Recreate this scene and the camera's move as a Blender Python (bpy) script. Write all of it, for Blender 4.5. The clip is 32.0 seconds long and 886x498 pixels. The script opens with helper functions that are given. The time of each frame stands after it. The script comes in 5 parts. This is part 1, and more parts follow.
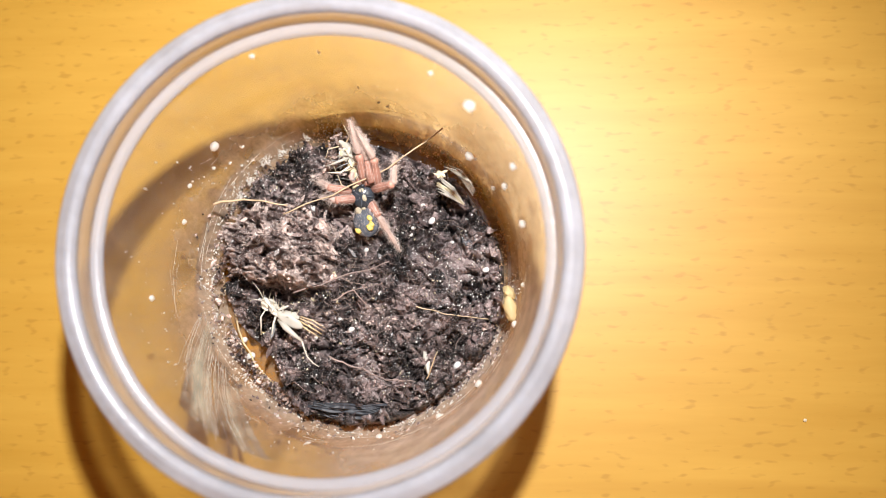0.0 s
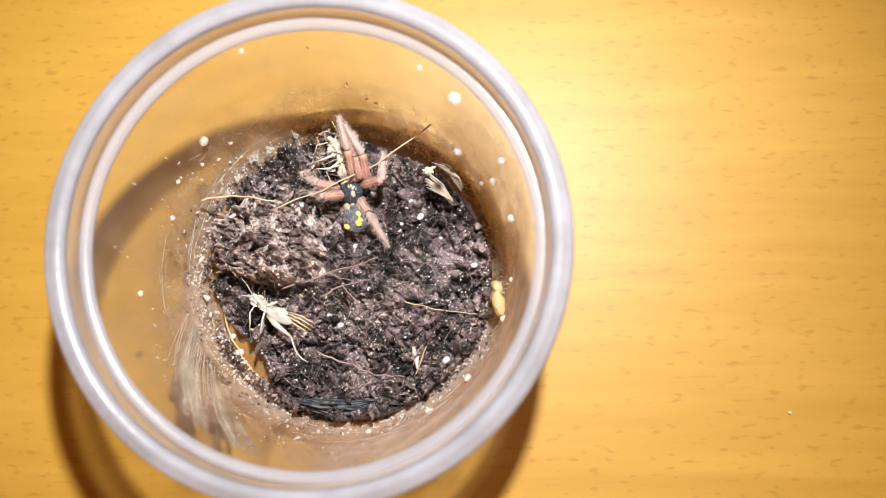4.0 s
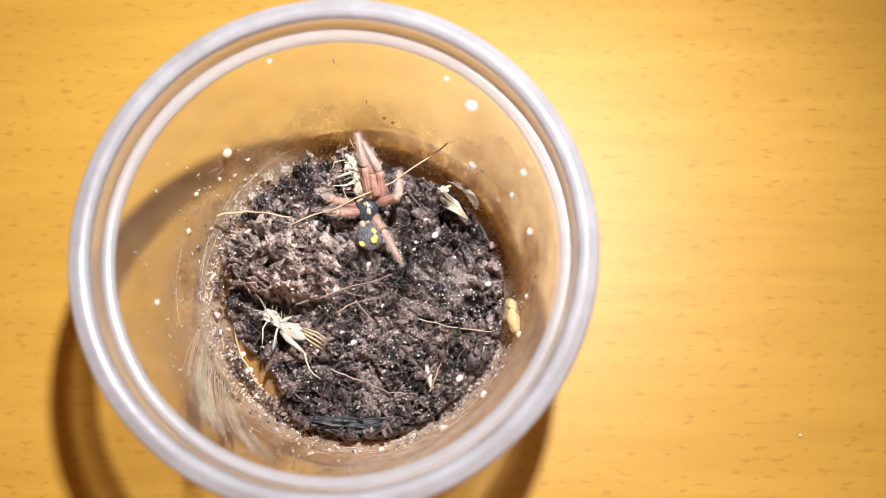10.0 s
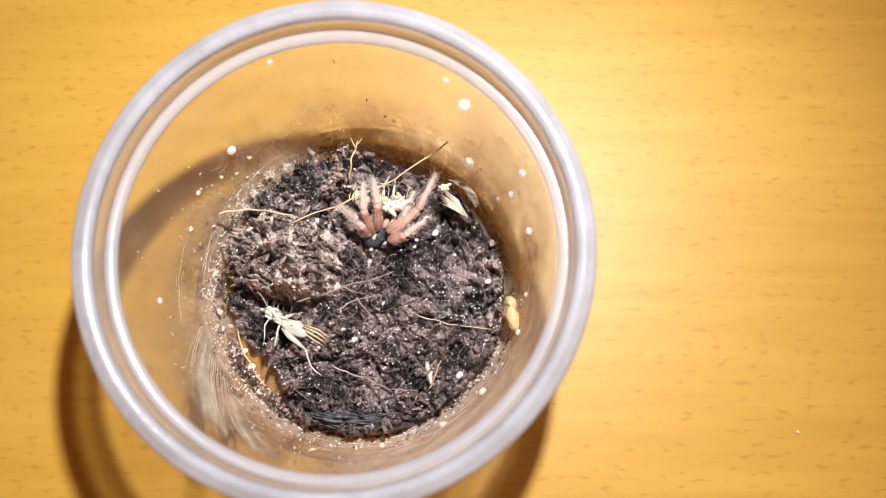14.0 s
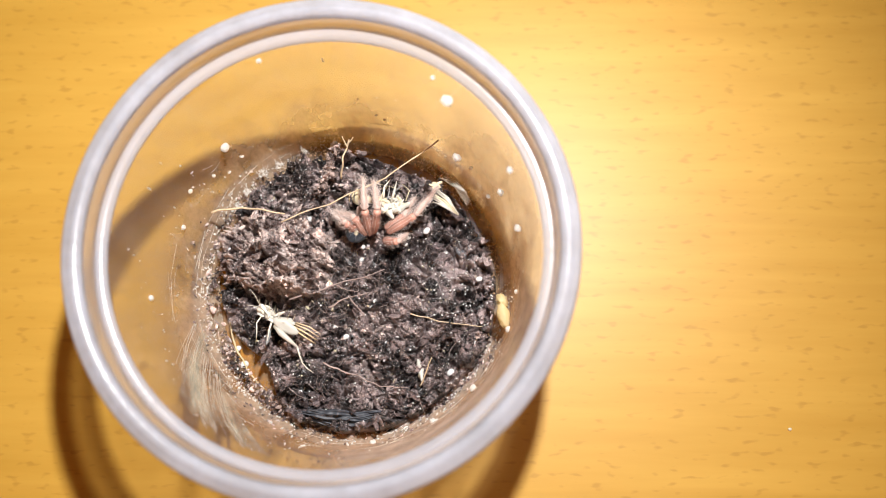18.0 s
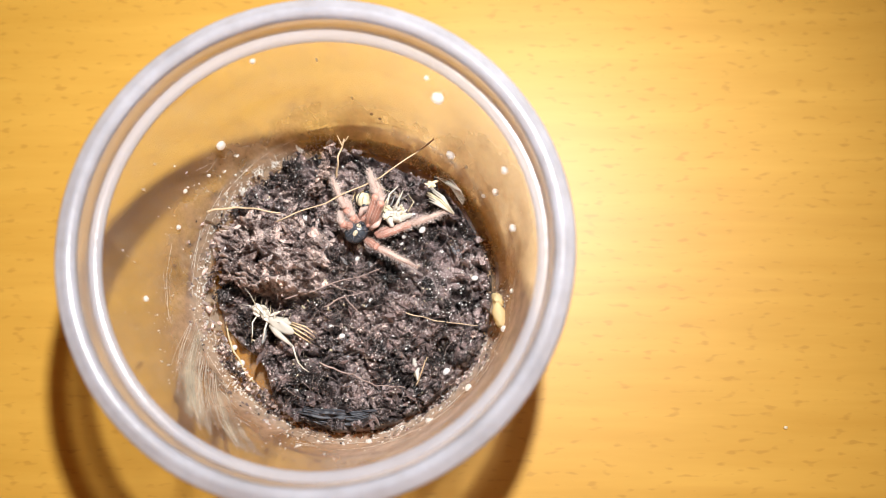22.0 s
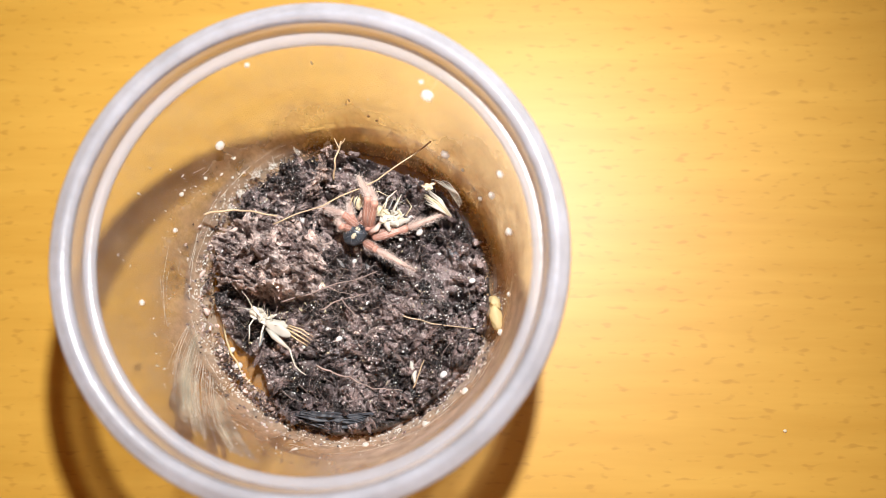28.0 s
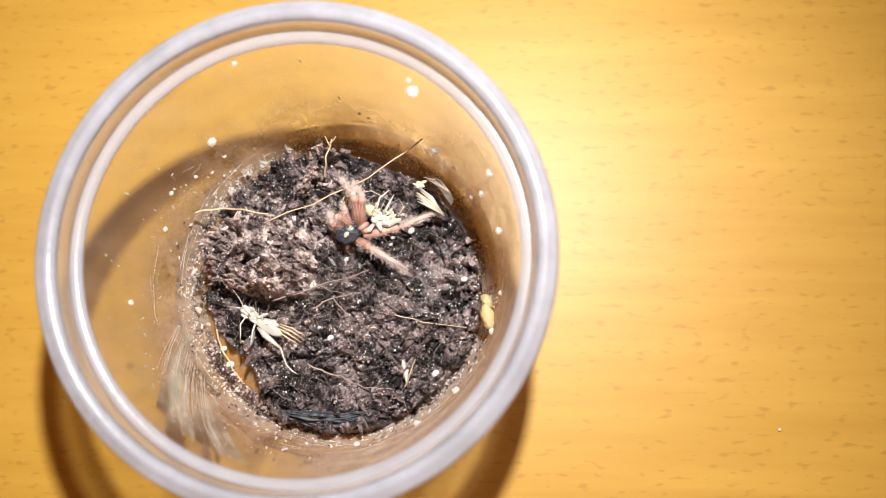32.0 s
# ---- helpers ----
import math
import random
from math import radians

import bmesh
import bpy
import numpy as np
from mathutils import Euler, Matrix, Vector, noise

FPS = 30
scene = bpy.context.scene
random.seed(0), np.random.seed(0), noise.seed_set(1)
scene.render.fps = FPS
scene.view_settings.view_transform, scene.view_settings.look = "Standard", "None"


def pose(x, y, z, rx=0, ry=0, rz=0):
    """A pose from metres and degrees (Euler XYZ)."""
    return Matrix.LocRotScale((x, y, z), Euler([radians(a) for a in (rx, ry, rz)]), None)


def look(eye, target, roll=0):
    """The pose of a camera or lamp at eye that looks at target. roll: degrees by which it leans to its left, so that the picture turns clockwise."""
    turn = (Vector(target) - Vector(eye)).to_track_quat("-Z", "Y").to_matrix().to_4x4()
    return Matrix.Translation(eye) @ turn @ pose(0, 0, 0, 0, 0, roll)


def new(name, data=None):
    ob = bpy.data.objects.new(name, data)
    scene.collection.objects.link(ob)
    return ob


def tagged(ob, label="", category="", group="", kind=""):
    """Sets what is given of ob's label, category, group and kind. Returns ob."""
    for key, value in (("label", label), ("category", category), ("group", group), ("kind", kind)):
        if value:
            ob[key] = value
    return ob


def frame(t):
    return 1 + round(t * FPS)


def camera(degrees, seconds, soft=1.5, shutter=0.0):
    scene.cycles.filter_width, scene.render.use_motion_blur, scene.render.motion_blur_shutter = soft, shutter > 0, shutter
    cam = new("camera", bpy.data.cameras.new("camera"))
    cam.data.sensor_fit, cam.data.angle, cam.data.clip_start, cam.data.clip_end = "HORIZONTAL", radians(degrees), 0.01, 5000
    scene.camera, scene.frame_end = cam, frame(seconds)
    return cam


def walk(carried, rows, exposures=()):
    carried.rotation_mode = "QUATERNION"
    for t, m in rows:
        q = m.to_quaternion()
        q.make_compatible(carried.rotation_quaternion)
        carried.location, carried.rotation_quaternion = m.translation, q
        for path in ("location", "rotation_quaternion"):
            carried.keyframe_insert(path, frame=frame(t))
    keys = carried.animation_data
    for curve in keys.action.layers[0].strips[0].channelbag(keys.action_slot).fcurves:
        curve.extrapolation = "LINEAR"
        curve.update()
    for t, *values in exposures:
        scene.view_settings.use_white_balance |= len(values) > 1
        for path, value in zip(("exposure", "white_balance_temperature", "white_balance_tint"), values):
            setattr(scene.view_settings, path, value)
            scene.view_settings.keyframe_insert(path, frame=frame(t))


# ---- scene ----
# ---------------------------------------------------------------- camera
cam = camera(55.0, 32.0, 0.8)
cam.data.dof.use_dof = True
cam.data.dof.focus_distance = 0.154
cam.data.dof.aperture_fstop = 11.0
ROWS = [
    (0.0, 0.02400, -0.01479, 0.16161, 6.964, 2.988, 0.186),
    (0.5, 0.02360, -0.01424, 0.16121, 6.771, 2.565, -0.172),
    (1.0, 0.02248, -0.01562, 0.16100, 6.910, 1.711, -0.240),
    (1.5, 0.02250, -0.01784, 0.16390, 7.376, 1.618, -0.183),
    (2.0, 0.02344, -0.01769, 0.16337, 7.338, 1.839, -0.128),
    (2.5, 0.02296, -0.01697, 0.16212, 7.191, 1.660, -0.235),
    (3.0, 0.02262, -0.01712, 0.16248, 7.365, 1.669, -0.153),
    (3.5, 0.02288, -0.01675, 0.16232, 7.300, 1.788, -0.156),
    (5.5, 0.02373, -0.01619, 0.16185, 7.179, 2.033, -0.101),
    (6.0, 0.02412, -0.01566, 0.16130, 6.773, 1.899, -0.192),
    (6.5, 0.02105, -0.01632, 0.16193, 6.783, 1.202, -0.272),
    (7.0, 0.01433, -0.01697, 0.16265, 7.075, -0.007, -0.477),
    (7.5, 0.01191, -0.01760, 0.16338, 7.590, -0.596, -0.455),
    (8.0, 0.01063, -0.01534, 0.16339, 7.496, -0.962, -0.304),
    (8.5, 0.00743, -0.01498, 0.16357, 7.463, -1.472, -0.386),
    (9.0, 0.01301, -0.01906, 0.16220, 8.607, -0.523, -0.028),
    (9.5, 0.01466, -0.02600, 0.16203, 11.275, -0.119, 0.216),
    (10.0, 0.01524, -0.02538, 0.16176, 11.741, -0.113, 0.260),
    (10.5, 0.01521, -0.02503, 0.16183, 11.532, -0.088, 0.317),
    (11.0, 0.01487, -0.02500, 0.16221, 11.464, -0.157, 0.261),
    (11.5, 0.01569, -0.02517, 0.16251, 11.422, 0.092, 0.326),
    (12.0, 0.01740, -0.02459, 0.16235, 11.204, 0.508, 0.353),
    (12.5, 0.01657, -0.02380, 0.16270, 10.946, 0.227, 0.276),
    (13.0, 0.01419, -0.02271, 0.16231, 10.568, -0.462, 0.340),
    (13.5, 0.01475, -0.02414, 0.16319, 11.078, -0.165, 0.294),
    (14.0, 0.01620, -0.02365, 0.16319, 10.871, 0.244, 0.378),
    (14.5, 0.01726, -0.02396, 0.16329, 10.954, 0.456, 0.401),
    (16.5, 0.01872, -0.02360, 0.16371, 10.734, 0.602, 0.314),
    (17.0, 0.01925, -0.02364, 0.16362, 10.774, 0.793, 0.354),
    (17.5, 0.01886, -0.02455, 0.16415, 11.029, 0.661, 0.337),
    (18.0, 0.01971, -0.02458, 0.16370, 11.024, 0.932, 0.385),
    (18.5, 0.01962, -0.02331, 0.16369, 10.501, 0.888, 0.392),
    (19.0, 0.02015, -0.02342, 0.16351, 10.598, 0.966, 0.350),
    (19.5, 0.02041, -0.02216, 0.16340, 10.183, 1.014, 0.313),
    (20.0, 0.02009, -0.02268, 0.16342, 10.321, 0.783, 0.296),
    (20.5, 0.01989, -0.02252, 0.16360, 10.297, 0.795, 0.304),
    (21.0, 0.01875, -0.02285, 0.16300, 10.437, 0.433, 0.165),
    (21.5, 0.02115, -0.02230, 0.16384, 10.197, 1.227, 0.348),
    (22.0, 0.02078, -0.02305, 0.16383, 10.410, 1.046, 0.298),
    (22.5, 0.02235, -0.02245, 0.16363, 10.287, 1.427, 0.358),
    (23.0, 0.02270, -0.02218, 0.16344, 10.221, 1.502, 0.396),
    (23.5, 0.02340, -0.02007, 0.16266, 9.466, 1.565, 0.302),
    (24.0, 0.02197, -0.02119, 0.16316, 9.815, 1.240, 0.332),
    (24.5, 0.02208, -0.02139, 0.16321, 9.888, 1.327, 0.273),
    (25.0, 0.02240, -0.02110, 0.16336, 9.791, 1.455, 0.370),
    (25.5, 0.02314, -0.02129, 0.16326, 9.777, 1.608, 0.400),
    (27.5, 0.02315, -0.01999, 0.16324, 9.481, 1.710, 0.483),
    (28.0, 0.02282, -0.02114, 0.16359, 9.919, 1.602, 0.383),
    (28.5, 0.02315, -0.02045, 0.16348, 9.648, 1.655, 0.378),
    (29.0, 0.02332, -0.02084, 0.16301, 9.741, 1.559, 0.412),
    (29.5, 0.02334, -0.01957, 0.16296, 9.328, 1.519, 0.344),
    (30.0, 0.02490, -0.01947, 0.16266, 9.295, 1.918, 0.327),
    (30.5, 0.02477, -0.01766, 0.16231, 8.668, 1.764, 0.230),
    (31.0, 0.02369, -0.01936, 0.16286, 9.186, 1.498, 0.355),
    (31.5, 0.02446, -0.01880, 0.16258, 9.011, 1.739, 0.271),
    (32.0, 0.02565, -0.01959, 0.16280, 9.286, 2.111, 0.344),
]
walk(cam, [(t, pose(x, y, z, rx, ry, rz)) for t, x, y, z, rx, ry, rz in ROWS])

# ---------------------------------------------------------------- light
# warm ambient fill, added to redden the shadows; enters by the open south side
world = bpy.data.worlds.new("warm_fill")
world.use_nodes = True
world.node_tree.nodes["Background"].inputs["Color"].default_value = (1.0, 0.41, 0.16, 1)
world.node_tree.nodes["Background"].inputs["Strength"].default_value = 0.95
scene.world = world

lamp_data = bpy.data.lights.new("led_light", "SPOT")
lamp_data.energy = 4.12
lamp_data.color = (1.0, 0.985, 0.97)
lamp_data.shadow_soft_size = 0.005
lamp_data.spot_size = radians(96)
lamp_data.spot_blend = 1.0
lamp = new("led_light", lamp_data)
lamp.matrix_world = look((0.0412, 0.0626, 0.2110), (-0.014, -0.006, 0.0))
scene.view_settings.exposure = 0.0

CM = 0.01
TAU = 2 * math.pi


# ---------------------------------------------------------------- node helpers
def mat_new(name):
    m = bpy.data.materials.new(name)
    m.use_nodes = True
    nt = m.node_tree
    return m, nt, nt.nodes["Principled BSDF"]


def node(nt, kind, **values):
    n = nt.nodes.new(kind)
    for key, value in values.items():
        n.inputs[key.replace("_", " ")].default_value = value
    return n


def coords(nt, scale=(1, 1, 1), rot=(0, 0, 0)):
    tc = nt.nodes.new("ShaderNodeTexCoord")
    mp = nt.nodes.new("ShaderNodeMapping")
    mp.inputs["Scale"].default_value = scale
    mp.inputs["Rotation"].default_value = rot
    nt.links.new(tc.outputs["Object"], mp.inputs["Vector"])
    return mp.outputs["Vector"]


def ramp(nt, fac, stops):
    r = nt.nodes.new("ShaderNodeValToRGB")
    e = r.color_ramp.elements
    while len(e) < len(stops):
        e.new(0.5)
    for el, (p, c) in zip(e, stops):
        el.position, el.color = p, (*c, 1)
    nt.links.new(fac, r.inputs["Fac"])
    return r.outputs["Color"]


def mixc(nt, fac, a, b, how="MIX"):
    n = nt.nodes.new("ShaderNodeMix")
    n.data_type, n.blend_type = "RGBA", how
    for sock, v in ((n.inputs[0], fac), (n.inputs[6], a), (n.inputs[7], b)):
        if isinstance(v, (int, float)):
            sock.default_value = v
        elif isinstance(v, tuple):
            sock.default_value = (*v, 1)
        else:
            nt.links.new(v, sock)
    return n.outputs[2]


def bump(nt, height, strength, distance, bsdf):
    b = nt.nodes.new("ShaderNodeBump")
    b.inputs["Strength"].default_value, b.inputs["Distance"].default_value = strength, distance
    nt.links.new(height, b.inputs["Height"])
    nt.links.new(b.outputs["Normal"], bsdf.inputs["Normal"])


def noise_tex(nt, vec, scale, detail=4, rough=0.6):
    n = nt.nodes.new("ShaderNodeTexNoise")
    n.inputs["Scale"].default_value, n.inputs["Detail"].default_value = scale, detail
    n.inputs["Roughness"].default_value = rough
    nt.links.new(vec, n.inputs["Vector"])
    return n.outputs["Fac"]


# ---------------------------------------------------------------- materials
def make_wood():
    m, nt, b = mat_new("varnished_beech")
    base = coords(nt)
    broad = noise_tex(nt, coords(nt, (6, 34, 6)), 1.0, 4, 0.55)
    streak = noise_tex(nt, coords(nt, (20, 220, 20)), 1.0, 5, 0.6)
    col = ramp(nt, broad, [(0.3, (0.452, 0.242, 0.026)), (0.7, (0.535, 0.303, 0.043))])
    col = mixc(nt, 0.35, col, ramp(nt, streak, [(0.3, (0.405, 0.210, 0.020)), (0.7, (0.56, 0.332, 0.055))]))
    # short dark medullary flecks
    fleck = noise_tex(nt, coords(nt, (340, 900, 320), (0, 0, -0.06)), 1.0, 1, 0.4)
    fmask = ramp(nt, fleck, [(0.61, (0, 0, 0)), (0.74, (1, 1, 1))])
    col = mixc(nt, mixc(nt, 0.42, (0, 0, 0), fmask), col, (0.30, 0.14, 0.014))
    # long darker growth lines
    sep = nt.nodes.new("ShaderNodeSeparateXYZ")
    nt.links.new(base, sep.inputs[0])
    wav = nt.nodes.new("ShaderNodeMath")
    wav.operation = "MULTIPLY_ADD"
    wav.inputs[1].default_value = 0.006
    nt.links.new(noise_tex(nt, coords(nt, (18, 3, 1)), 1.0, 3, 0.5), wav.inputs[0])
    nt.links.new(sep.outputs["Y"], wav.inputs[2])
    line = nt.nodes.new("ShaderNodeTexNoise")
    line.noise_dimensions = "1D"
    line.inputs["Scale"].default_value, line.inputs["Detail"].default_value = 95.0, 3.0
    nt.links.new(wav.outputs[0], line.inputs["W"])
    col = mixc(nt, mixc(nt, 0.30, (0, 0, 0), ramp(nt, line.outputs["Fac"], [(0.60, (0, 0, 0)), (0.72, (1, 1, 1))])), col, (0.37, 0.175, 0.017))
    nt.links.new(col, b.inputs["Base Color"])
    b.inputs["Roughness"].default_value = 0.5
    b.inputs["Coat Weight"].default_value = 0.18
    b.inputs["Coat Roughness"].default_value = 0.42
    bump(nt, streak, 0.05, 0.0002, b)
    return m


def make_soil(name, dark, light, gloss=0.6, wet=0.45, damp=True):
    m, nt, b = mat_new(name)
    v = coords(nt)
    a = noise_tex(nt, v, 2300, 3, 0.7)
    c = noise_tex(nt, v, 180, 5, 0.65)
    geo = nt.nodes.new("ShaderNodeNewGeometry")
    col = mixc(nt, ramp(nt, c, [(0.43, (0, 0, 0)), (0.55, (1, 1, 1))]), dark, light)
    # fine bright flecks put the glitter of wet soil into the colour
    col = mixc(nt, ramp(nt, a, [(0.56, (0, 0, 0)), (0.70, (1, 1, 1))]), col, tuple(min(1, 1.9 * x) for x in light))
    if damp:
        # damp patches, wetter away from the dry crust
        sep = nt.nodes.new("ShaderNodeSeparateXYZ")
        nt.links.new(v, sep.inputs[0])
        wet_side = nt.nodes.new("ShaderNodeMath")
        wet_side.operation = "MULTIPLY_ADD"
        wet_side.inputs[1].default_value = -4.5
        nt.links.new(sep.outputs["X"], wet_side.inputs[0])
        nt.links.new(noise_tex(nt, v, 80, 2, 0.5), wet_side.inputs[2])
        col = mixc(nt, 1.0, col, ramp(nt, wet_side.outputs[0], [(0.36, (0.46, 0.45, 0.47)), (0.60, (1.0, 0.98, 0.97))]), "MULTIPLY")
    tone = ramp(nt, geo.outputs["Random Per Island"], [(0.0, (0.45, 0.43, 0.43)), (0.7, (1, 1, 1)), (1.0, (1.5, 1.45, 1.42))])
    nt.links.new(mixc(nt, 1.0, col, tone, "MULTIPLY"), b.inputs["Base Color"])
    b.inputs["Roughness"].default_value = gloss
    b.inputs["Specular IOR Level"].default_value = 0.5
    b.inputs["Coat Weight"].default_value = wet
    b.inputs["Coat Roughness"].default_value = 0.28
    bump(nt, a, 1.0, 0.0011, b)
    return m


def make_plain(name, col, rough=0.5, var=0.25, scale=600, relief=0.3, trans=0.0, sub=0.0):
    m, nt, b = mat_new(name)
    v = coords(nt)
    n = noise_tex(nt, v, scale, 4, 0.6)
    lo, hi = tuple(c * (1 - var) for c in col), tuple(min(1, c * (1 + var)) for c in col)
    nt.links.new(ramp(nt, n, [(0.3, lo), (0.7, hi)]), b.inputs["Base Color"])
    b.inputs["Roughness"].default_value = rough
    b.inputs["Transmission Weight"].default_value = trans
    b.inputs["Subsurface Weight"].default_value = sub
    b.inputs["Subsurface Scale"].default_value = 0.001
    if relief:
        bump(nt, n, relief, 0.0003, b)
    return m


def make_clear(name, milk, gloss_rough, tint, gloss=0.3, scatter_col=(0.86, 0.86, 0.88), stretch=(1, 1, 0.35), patchy=None, base=0.035, top_z=None, side=None, shine_through=0.64):
    """Thin clear plastic: see-through, with a share of milky scatter and gloss that grows at grazing angles."""
    m = bpy.data.materials.new(name)
    m.use_nodes = True
    nt = m.node_tree
    nt.nodes.clear()
    out = nt.nodes.new("ShaderNodeOutputMaterial")
    tr = nt.nodes.new("ShaderNodeBsdfTransparent")
    tr.inputs["Color"].default_value = (*tint, 1)
    di = nt.nodes.new("ShaderNodeBsdfDiffuse")
    di.inputs["Color"].default_value = (*scatter_col, 1)
    tl = nt.nodes.new("ShaderNodeBsdfTranslucent")
    tl.inputs["Color"].default_value = (*scatter_col, 1)
    milkmix = nt.nodes.new("ShaderNodeMixShader")
    milkmix.inputs[0].default_value = shine_through
    nt.links.new(di.outputs[0], milkmix.inputs[1])
    nt.links.new(tl.outputs[0], milkmix.inputs[2])
    body = nt.nodes.new("ShaderNodeMixShader")
    v = coords(nt, stretch)
    n = noise_tex(nt, v, 160, 5, 0.65)
    fac = nt.nodes.new("ShaderNodeMapRange")
    fac.inputs["From Min"].default_value, fac.inputs["From Max"].default_value = 0.35, 0.75
    lo, hi = patchy or ((0.6, 1.7) if milk < 0.4 else (0.93, 1.03))
    fac.inputs["To Min"].default_value, fac.inputs["To Max"].default_value = milk * lo, milk * hi
    nt.links.new(n, fac.inputs["Value"])
    share = fac.outputs[0]
    if top_z:
        # dried splashes thin out towards their uneven upper edge
        sep = nt.nodes.new("ShaderNodeSeparateXYZ")
        tc = nt.nodes.new("ShaderNodeTexCoord")
        nt.links.new(tc.outputs["Object"], sep.inputs[0])
        up = nt.nodes.new("ShaderNodeMapRange")
        up.interpolation_type = "SMOOTHSTEP"
        for key, value in (("From Min", top_z[0]), ("From Max", top_z[1]), ("To Min", 1.0), ("To Max", 0.0)):
            up.inputs[key].default_value = value
        nt.links.new(sep.outputs["Z"], up.inputs["Value"])
        thin = nt.nodes.new("ShaderNodeMath")
        thin.operation = "MULTIPLY"
        nt.links.new(up.outputs[0], thin.inputs[0])
        nt.links.new(share, thin.inputs[1])
        share = thin.outputs[0]
    if side:
        # milky on one side of the tub alone
        tc = nt.nodes.new("ShaderNodeTexCoord")
        along = nt.nodes.new("ShaderNodeVectorMath")
        along.operation = "DOT_PRODUCT"
        along.inputs[1].default_value = (math.cos(radians(side[0])), math.sin(radians(side[0])), 0)
        nt.links.new(tc.outputs["Object"], along.inputs[0])
        near = nt.nodes.new("ShaderNodeMapRange")
        near.interpolation_type = "SMOOTHSTEP"
        near.inputs["From Min"].default_value, near.inputs["From Max"].default_value = side[1], side[2]
        nt.links.new(along.outputs["Value"], near.inputs["Value"])
        part_of = nt.nodes.new("ShaderNodeMath")
        part_of.operation = "MULTIPLY"
        nt.links.new(near.outputs[0], part_of.inputs[0])
        nt.links.new(share, part_of.inputs[1])
        share = part_of.outputs[0]
    nt.links.new(share, body.inputs[0])
    nt.links.new(tr.outputs[0], body.inputs[1])
    nt.links.new(milkmix.outputs[0], body.inputs[2])
    gl = nt.nodes.new("ShaderNodeBsdfGlossy")
    gl.inputs["Roughness"].default_value = gloss_rough
    fr = nt.nodes.new("ShaderNodeLayerWeight")
    fr.inputs["Blend"].default_value = 0.5
    pw = nt.nodes.new("ShaderNodeMath")
    pw.operation = "POWER"
    pw.inputs[1].default_value = 5.0
    nt.links.new(fr.outputs["Facing"], pw.inputs[0])
    gain = nt.nodes.new("ShaderNodeMapRange")
    gain.inputs["To Min"].default_value, gain.inputs["To Max"].default_value = base, gloss
    nt.links.new(pw.outputs[0], gain.inputs["Value"])
    bm = nt.nodes.new("ShaderNodeBump")
    bm.inputs["Strength"].default_value, bm.inputs["Distance"].default_value = 0.3, 0.0006
    nt.links.new(n, bm.inputs["Height"])
    for x in (gl, fr, di):
        nt.links.new(bm.outputs[0], x.inputs["Normal"])
    top = nt.nodes.new("ShaderNodeMixShader")
    nt.links.new(gain.outputs[0], top.inputs[0])
    nt.links.new(body.outputs[0], top.inputs[1])
    nt.links.new(gl.outputs[0], top.inputs[2])
    nt.links.new(top.outputs[0], out.inputs[0])
    return m


def make_milk(name, col, share=0.5):
    """White chalky stuff that lets some light through."""
    m, nt, b = mat_new(name)
    out = nt.nodes["Material Output"]
    b.inputs["Base Color"].default_value = (*col, 1)
    b.inputs["Roughness"].default_value = 0.35
    n = noise_tex(nt, coords(nt), 900, 3, 0.6)
    bump(nt, n, 0.3, 0.0002, b)
    tl = nt.nodes.new("ShaderNodeBsdfTranslucent")
    tl.inputs["Color"].default_value = (*col, 1)
    mx = nt.nodes.new("ShaderNodeMixShader")
    mx.inputs[0].default_value = share
    nt.links.new(b.outputs[0], mx.inputs[1])
    nt.links.new(tl.outputs[0], mx.inputs[2])
    nt.links.new(mx.outputs[0], out.inputs[0])
    return m


WOOD = make_wood()
WALLPAINT = make_plain("wall_paint", (0.55, 0.53, 0.5), 0.9, 0.05, 4, 0.05)
FLOORM = make_plain("floor_board", (0.3, 0.2, 0.12), 0.6, 0.2, 8, 0.05)
CLEAR = make_clear("clear_plastic", 0.10, 0.30, (0.99, 0.99, 0.99), 0.14, (0.92, 0.80, 0.64))
GRIMY = make_clear("grimy_plastic", 0.58, 0.2, (0.95, 0.91, 0.86), 0.12, (0.72, 0.61, 0.48), (1, 1, 1), (0.1, 2.0))
# brown put into the base for the shade in the gap by the soil
BASESHADE = make_clear("shade_brown_plastic", 0.34, 0.2, (0.86, 0.74, 0.58), 0.15, (0.62, 0.46, 0.30), (1, 1, 1), (0.1, 2.2))
# tan put into the collar for the shaded wood seen through it
BAND = make_clear("shade_tan_plastic_band", 0.47, 0.3, (0.96, 0.95, 0.94), 0.2, (0.70, 0.58, 0.46))
STEPP = make_clear("step_plastic", 0.60, 0.22, (0.93, 0.93, 0.96), 0.5, (0.72, 0.76, 0.86))
FILM = make_clear("dried_grime", 0.52, 0.45, (1, 1, 1), 0.0, (0.86, 0.69, 0.53), (1, 1, 0.4), (0.3, 1.9), 0.0, (0.006, 0.032))
SIDEMILK = make_clear("milky_side_plastic", 0.76, 0.45, (1, 1, 1), 0.0, (0.86, 0.77, 0.70), (1, 1, 0.6), (0.55, 1.4), 0.0, (0.018, 0.058), (-22, 0.002, 0.024), 0.45)
# the rim's pale glow, painted inside the collar on one side
HAZE = make_clear("pale_glow_plastic", 0.9, 0.4, (1, 1, 1), 0.0, (0.92, 0.90, 0.92), (1, 1, 1), (0.8, 1.2), 0.0, None, (-25, 0.006, 0.030))
SHEET = make_clear("pale_ribbon_sheet", 0.12, 0.4, (1, 1, 1), 0.0, (1.0, 0.90, 0.70), (1, 1, 0.5), (0.1, 1.9), 0.0, (0.030, 0.042), shine_through=0.2)
